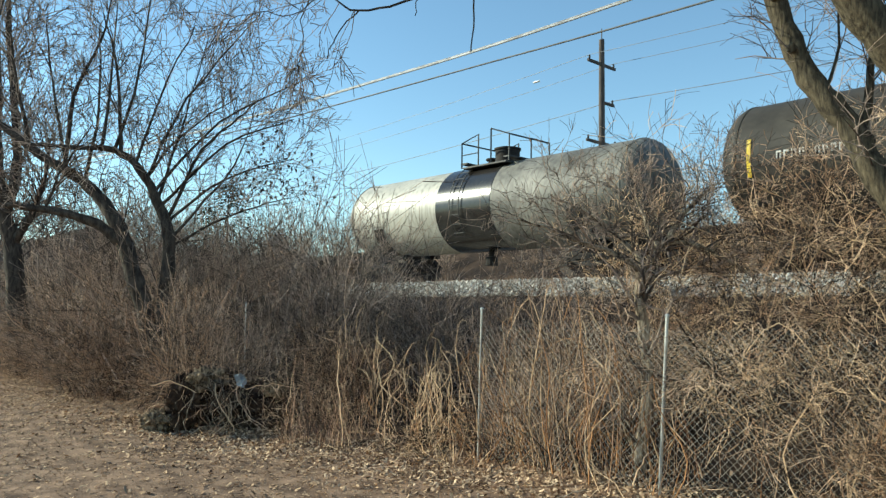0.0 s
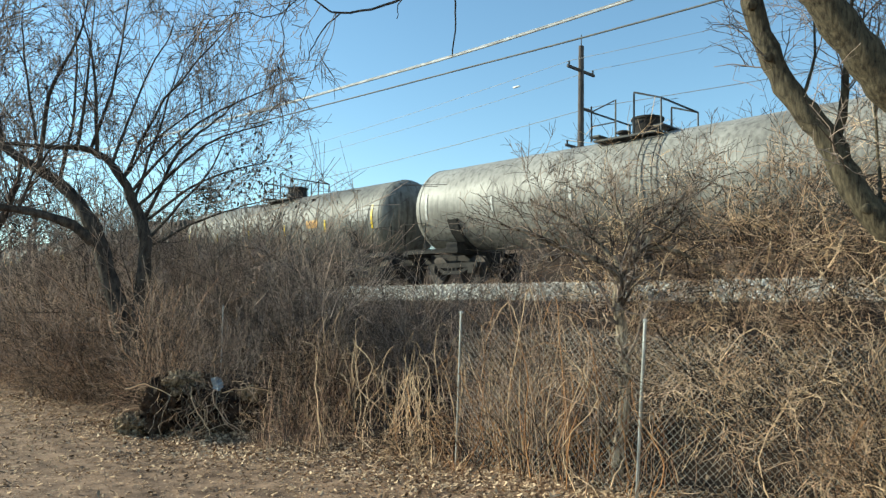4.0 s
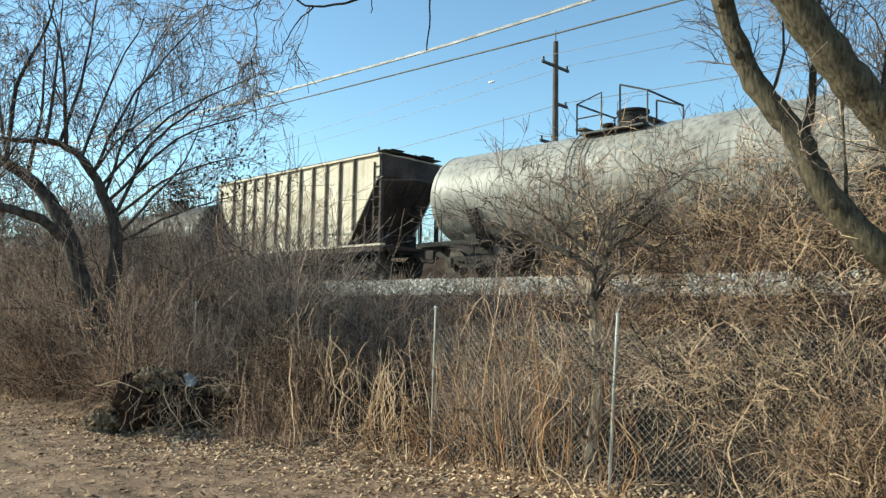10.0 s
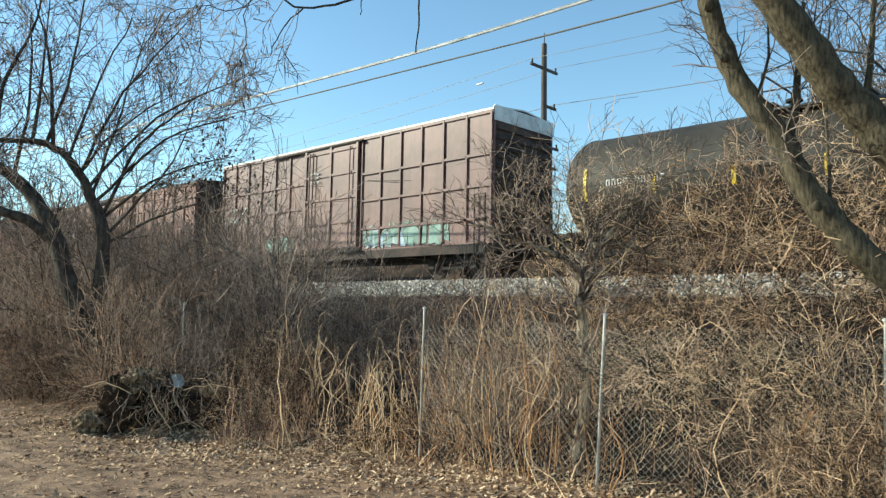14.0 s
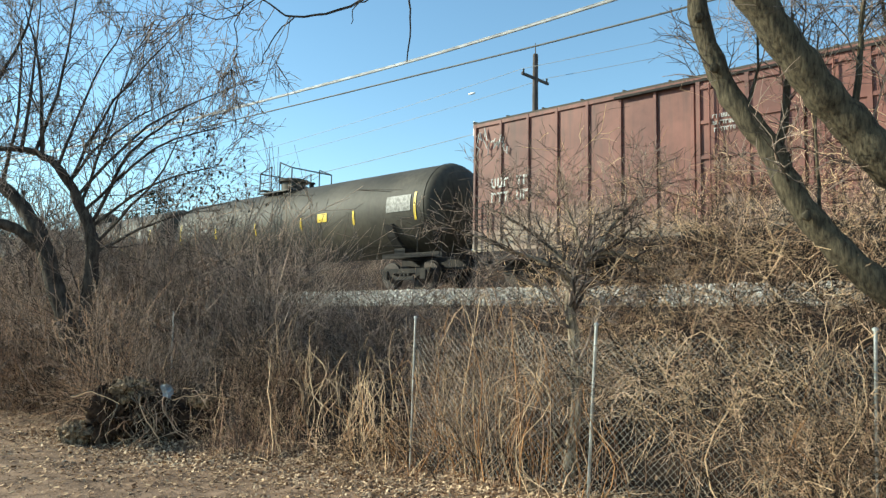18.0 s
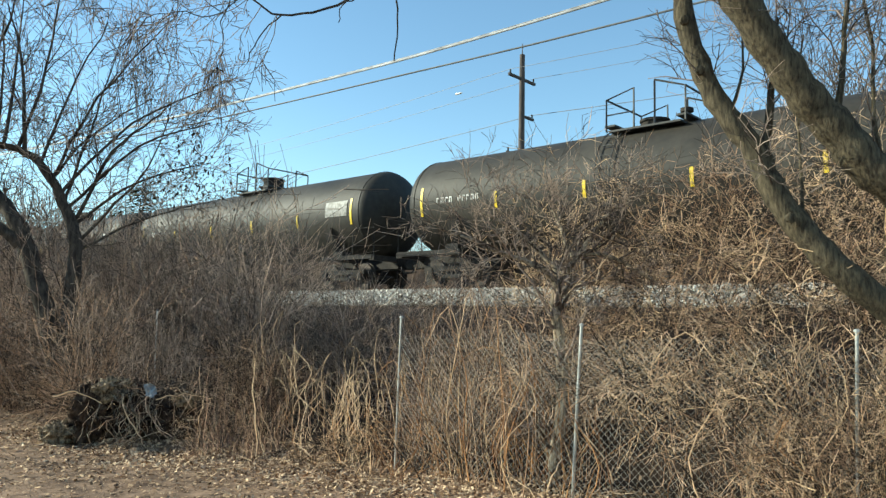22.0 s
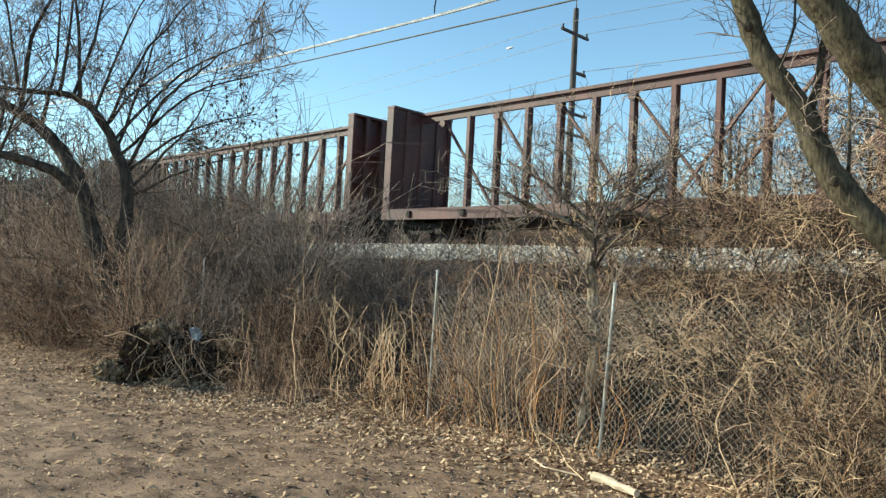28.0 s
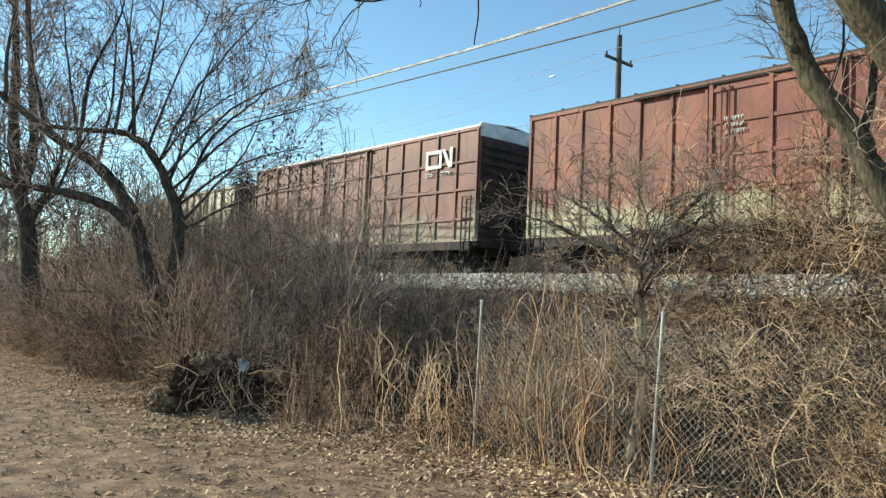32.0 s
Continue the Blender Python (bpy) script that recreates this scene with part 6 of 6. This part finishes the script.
def build_rootball():
    """An uprooted, dark clump of roots and earth at the edge of the brush."""
    rng = random.Random(51)
    t = thing("uprooted_stump", "dark uprooted stump with tangled roots and soil", "stump", m=pose(-3.1, 10.9, 0, 0, 0, 10) @ Matrix.Scale(1.12, 4))
    lumps = (("root_mass", (-0.5, 0.0, 0.3), (0.22, 0.24, 0.36), M["root_soil"]), ("root_mass", (0.40, 0.1, 0.26), (0.32, 0.3, 0.34), M["root_soil"]), ("root_mass", (0.72, 0.2, 0.2), (0.2, 0.2, 0.3), M["root_soil"]), ("root_mass", (-0.05, 0.3, 0.26), (0.36, 0.26, 0.42), M["root_soil"]),
             ("thatch", (-0.24, 0.0, 0.62), (0.26, 0.2, 0.15), M["thatch"]), ("thatch", (0.62, -0.1, 0.5), (0.16, 0.12, 0.1), M["thatch"]), ("thatch", (-0.82, -0.05, 0.12), (0.2, 0.2, 0.14), M["thatch"]))
    for name, c, size, stuff in lumps:
        b = Build()
        n, m = 72, 48
        for j in range(m + 1):
            for i in range(n):
                a, e = 2 * math.pi * i / n, math.pi * (j / m - 0.5)
                d = Vector((math.cos(e) * math.cos(a), math.cos(e) * math.sin(a), math.sin(e)))
                f = 0.92 + 0.35 * noise.noise(d * 1.8 + Vector(c) * 3) + 0.26 * noise.noise(d * 5 + Vector(c)) + 0.16 * noise.noise(d * 13) + 0.1 * noise.noise(d * 27)
                b.v.append((c[0] + d.x * size[0] * f, c[1] + d.y * size[1] * f, c[2] + d.z * size[2] * f))
        for j in range(m):
            for i in range(n):
                b.f.append((j * n + i, j * n + (i + 1) % n, (j + 1) * n + (i + 1) % n, (j + 1) * n + i))
        part(name, b, stuff, t, "matted tan roots and dry grass" if name == "thatch" else "", True)
    # fine roots that stick out all round, thick pale ones that hang in front
    b = Build()
    for _ in range(150):
        a = rng.uniform(0, 6.283)
        p = Vector((rng.uniform(-0.75, 0.95), rng.uniform(-0.3, 0.3), rng.uniform(0.05, 0.62)))
        grow(b, p, (math.cos(a), -0.4 + 0.4 * math.sin(a), rng.uniform(-0.3, 0.9)), rng.uniform(0.12, 0.4), 0.004, 1, rng, -0.6, 0.45, 4, 0.0018)
    part("root_tangle", arrays("roots", b.v, [f for f in b.f if len(f) == 4], M["twig"]), None, t, "pale dry roots")
    for pts, r in (([(-0.85, -0.3, 0.58), (-0.62, -0.36, 0.64), (-0.3, -0.4, 0.5)], 0.014), ([(0.3, -0.36, 0.55), (0.6, -0.4, 0.6), (0.95, -0.38, 0.55)], 0.011), ([(0.2, -0.3, 0.62), (0.05, -0.42, 0.45), (0.12, -0.45, 0.22), (0.02, -0.46, 0.0)], 0.012),
                   ([(-0.1, -0.3, 0.6), (-0.05, -0.42, 0.4), (0.08, -0.45, 0.2), (0.2, -0.48, 0.0)], 0.011), ([(0.35, -0.3, 0.55), (0.26, -0.42, 0.35), (0.3, -0.44, 0.15), (0.42, -0.46, 0.02)], 0.009), ([(-0.2, -0.28, 0.5), (-0.16, -0.4, 0.3), (-0.25, -0.42, 0.1), (-0.2, -0.45, 0.0)], 0.008)):
        b = Build()
        limb(b, pts, r, r * 0.5, 6, rng, 0.015)
        part("root", b, M["straw"], t, "", True)
    for i in range(26):
        x = rng.gauss(0.08, 0.2)
        b = Build()
        z = rng.uniform(0.4, 0.68)
        limb(b, [(x, -0.15, z), (x + rng.gauss(0, 0.08), -0.34, z * 0.8), (x + rng.gauss(0, 0.12), -0.42, z * 0.4), (x + rng.gauss(0, 0.2), -0.46, 0.0)], rng.uniform(0.004, 0.01), 0.003, 5, rng, 0.02)
        part("root", b, M[("cane", "twig", "bark_light")[i % 3]], t, "", True)
    v = Build()
    n = 6
    for j in range(n + 1):
        for i in range(n + 1):
            x, z = (i / n - 0.5) * 0.2, (j / n - 0.5) * 0.24
            v.v.append((x + 0.05 * noise.noise((x * 9, z * 9, 1)), 0.09 * noise.noise((x * 12, z * 12, 4)), z + 0.06 * noise.noise((x * 9, z * 9, 7))))
    for j in range(n):
        for i in range(n):
            if (i, j) not in ((0, 0), (n - 1, 0), (0, n - 1), (1, n - 1), (n - 1, n - 1)):
                k = j * (n + 1) + i
                v.f.append((k, k + 1, k + n + 2, k + n + 1))
    single("plastic_scrap", v, M["plastic"], "torn pale plastic scrap caught on the roots", "litter", m=pose(-2.75, 10.42, 0.74) @ Matrix.Scale(0.75, 4))


def build_utilities():
    # the pole stands across the track, its lines run with the rails
    px, py, base = -20.35, 28.2, 1.1
    p = thing("utility_pole", "weathered wooden utility pole with four crossarms", "utility pole", m=TRACK)
    b = Build().lathe([(0, 0.19), (6, 0.165), (13.25, 0.125)], (px, py, base), "z", 14)
    part("pole_shaft", b, M["pole"], p, "", True)
    part("pole_spike", Build().lathe([(0, 0.03), (0.55, 0.02)], (px, py, base + 13.25), "z", 6), M["pole"], p)
    arms = ((13.17, -1.05, 1.05), (11.4, -0.1, 0.95), (9.47, -1.15, 1.15), (8.5, -1.0, 1.0))
    for z, a, c in arms:
        arm = part("crossarm", Build().slab(px - 0.05, px + 0.05, py + a, py + c, z - 0.06, z + 0.06, 0.01), M["pole"], p)
        for y in (a + 0.12, c - 0.12):
            part("insulator", Build().lathe([(0, 0.03), (0.06, 0.05), (0.1, 0.035), (0.15, 0.05), (0.19, 0.02)], (px, py + y, z + 0.06), "z", 8), M["black_metal"], arm)
    part("drop_wire", Build().tube([(px + 0.05, py + 0.85, 11.4), (px + 0.4, py + 0.6, 11.0), (px + 0.35, py + 0.3, 10.3), (px + 0.15, py, 9.8)], 0.012, 4), M["line"], p)
    for y, z, r in ((-0.93, 13.42, 0.012), (0.93, 13.42, 0.012), (0.83, 11.6, 0.018)):
        w = Build()
        pts = []
        for i in range(-24, 25):
            x = px + i * 3.0
            k = (i % 24) / 24
            pts.append((x, py + y, z - 4 * 1.0 * k * (1 - k)))
        w.tube(pts, r, 4)
        single("power_line", w, M["line"], "thin overhead power line", "cable", m=TRACK)
    w = Build()
    w.lathe([(-0.22, 0.02), (-0.18, 0.05), (0.18, 0.05), (0.22, 0.02)], (px - 3.15, py - 0.93, 12.84), "x", 8)
    single("line_marker", w, M["porcelain"], "small white splice marker on the line", "marker", m=TRACK, smooth=True)
    for y, zs, r, nm in ((12.0, ((60, 10.5), (40, 9.1), (30, 8.5), (21, 8.07), (16, 7.89), (12, 7.77), (8, 7.74), (4, 7.78), (-2, 7.98), (-10, 8.55), (-20, 9.4)), 0.027, "bundled overhead cable catching the sun"),
                         (12.0, ((60, 10.6), (40, 8.9), (30, 8.2), (22.2, 7.77), (17, 7.57), (12, 7.40), (8, 7.27), (4, 7.21), (-2, 7.35), (-10, 7.9), (-20, 8.8)), 0.02, "single grey overhead cable")):
        w = Build()
        limb(w, [(-s, y, z) for s, z in zs], r, r, 8, random.Random(1), 0.0, 10)
        c = thing("overhead_cable", nm, "cable", m=TRACK)
        part("cable_jacket", w, M["cable" if r > 0.025 else "cable_dark"], c, "", True)
        if r > 0.025:
            w = Build()
            limb(w, [(-s, y - 0.01, z + 0.034) for s, z in zs], 0.011, 0.011, 5, random.Random(1), 0.0, 10)
            part("support_wire", w, M["steel"], c, "bright steel support wire", True)


def far_tree_mesh(name, seed, height, depth, kids, material, thin):
    rng = random.Random(seed)
    b = Build()
    b.tube([(0, 0, -0.2), (0.1, 0, height * 0.25), (0.05, 0.1, height * 0.5), (0, 0, height * 0.72)], [0.02 * height, 0.016 * height, 0.011 * height, 0.005 * height], 6, False)
    for i in range(9):
        z = height * rng.uniform(0.16, 0.7)
        a = rng.uniform(0, 6.283)
        grow(b, (0.05, 0.05, z), (math.cos(a), math.sin(a), 0.9), height * rng.uniform(0.28, 0.42), 0.006 * height, depth, rng, 0.35, 0.25, kids, thin, tip=1)
    return arrays(name, b.v, b.f, material)


def build_background():
    rng = random.Random(61)
    protos = [far_tree_mesh("far_tree", 400 + i, 8.0, 2, 4, M["twig_far"], 0.013) for i in range(4)]
    simple = far_tree_mesh("far_tree", 430, 8.0, 1, 5, M["twig_far"], 0.02)
    # bare trees and brush beyond the track
    def put(x, y, h, lab="bare grey-brown tree beyond the railway"):
        ob = new("far_bare_tree", rng.choice(protos))
        s = h / 7.4
        ob.matrix_basis = TRACK @ Matrix.LocRotScale((x, y, lie(y)), Euler((0, 0, rng.uniform(0, 6.3))), (s * rng.uniform(0.9, 1.3), s * rng.uniform(0.9, 1.3), s))
        tagged(ob, lab, "tree", "trees beyond the track")
    for i in range(26):
        put(rng.uniform(-17, 8), rng.uniform(25, 34), rng.uniform(2.0, 3.8) if i % 3 else rng.uniform(3.4, 5.3))
    for i in range(56):
        put(rng.uniform(-7, 12), rng.uniform(25, 32), rng.uniform(3.7, 6.3))
    for i in range(34):
        put(rng.uniform(-75, -17), rng.uniform(26, 48), rng.uniform(1.6, 3.1))
    for i in range(46):
        put(rng.uniform(-150, -38), rng.uniform(-4, 15), rng.uniform(4.5, 8.0), "bare grey tree in the far brush")
    for i in range(34):
        put(rng.uniform(-78, -36), rng.uniform(-3, 13), rng.uniform(5.5, 8.5), "bare grey tree in the far brush")
    # far woods along the horizon
    V, F = [], []
    pv = np.array([v.co[:] for v in simple.vertices])
    pf = np.array([p.vertices[:] for p in simple.polygons])
    rows = []
    for i in range(60):
        rows.append((rng.uniform(-330, -90), rng.uniform(-20, 70), 0.8, rng.uniform(0, 6.3), 0, 0, rng.uniform(0.8, 1.5)))
    scatter("far_woods", "hazy bare woods on the horizon", "woods", pv, pf, rows, M["twig_far"], TRACK)
    # dark evergreens
    for x, y, h in ((-15.6, 54, 9.6), (-18.4, 58, 8.4), (-21.5, 60, 7.4), (-12.6, 57, 6.2)):
        t = thing("evergreen_tree", "dark green conifer behind the brush", "tree", "dark evergreens", m=pose(x, y, 1.0))
        part("trunk", Build().tube([(0, 0, 0), (0, 0, h * 0.9)], [0.2, 0.03], 7), M["bark_dark"], t)
        V, F = [], []
        for _ in range(2600):
            z = h * (0.08 + 0.92 * rng.random() ** 1.1)
            a, r = rng.uniform(0, 6.283), min((h - z) ** 0.6 * 1.05, 2.6) * (0.35 + 0.65 * rng.random()) + 0.1
            c = Vector((math.cos(a) * r, math.sin(a) * r, z - 0.25 * r + rng.uniform(-0.15, 0.15)))
            o = Vector((math.cos(a), math.sin(a), -0.3)) * rng.uniform(0.18, 0.4)
            s = Vector((-math.sin(a), math.cos(a), rng.uniform(-0.4, 0.4))) * rng.uniform(0.05, 0.14)
            k = len(V)
            V += [c - s, c + o * 0.5 - s * 0.4, c + o, c + s]
            F.append((k, k + 1, k + 2, k + 3))
        part("crown", arrays("crown", V, F, M["needle"]), None, t, "dark green needles")


build_left_tree()
build_far_left_tree()
build_right_tree()
build_overhang()
build_small_tree()
build_shrubs()
build_weeds()
build_canes()
build_fallen_branch()
build_fence()
build_rootball()
build_utilities()
build_background()


# ---- what moves ----
def motions():
    """The train runs past at about 64 km/h."""
    for car, mid in TRAIN:
        rows = []
        for t in (0, 4, 8, 12, 16, 20, 24, 28, 32):
            s = mid - 17.8615 * t + 0.00893 * (t - 16) ** 2
            rows.append((t, TRACK @ pose(-s, MID, RAIL)))
        walk(car, rows)


motions()
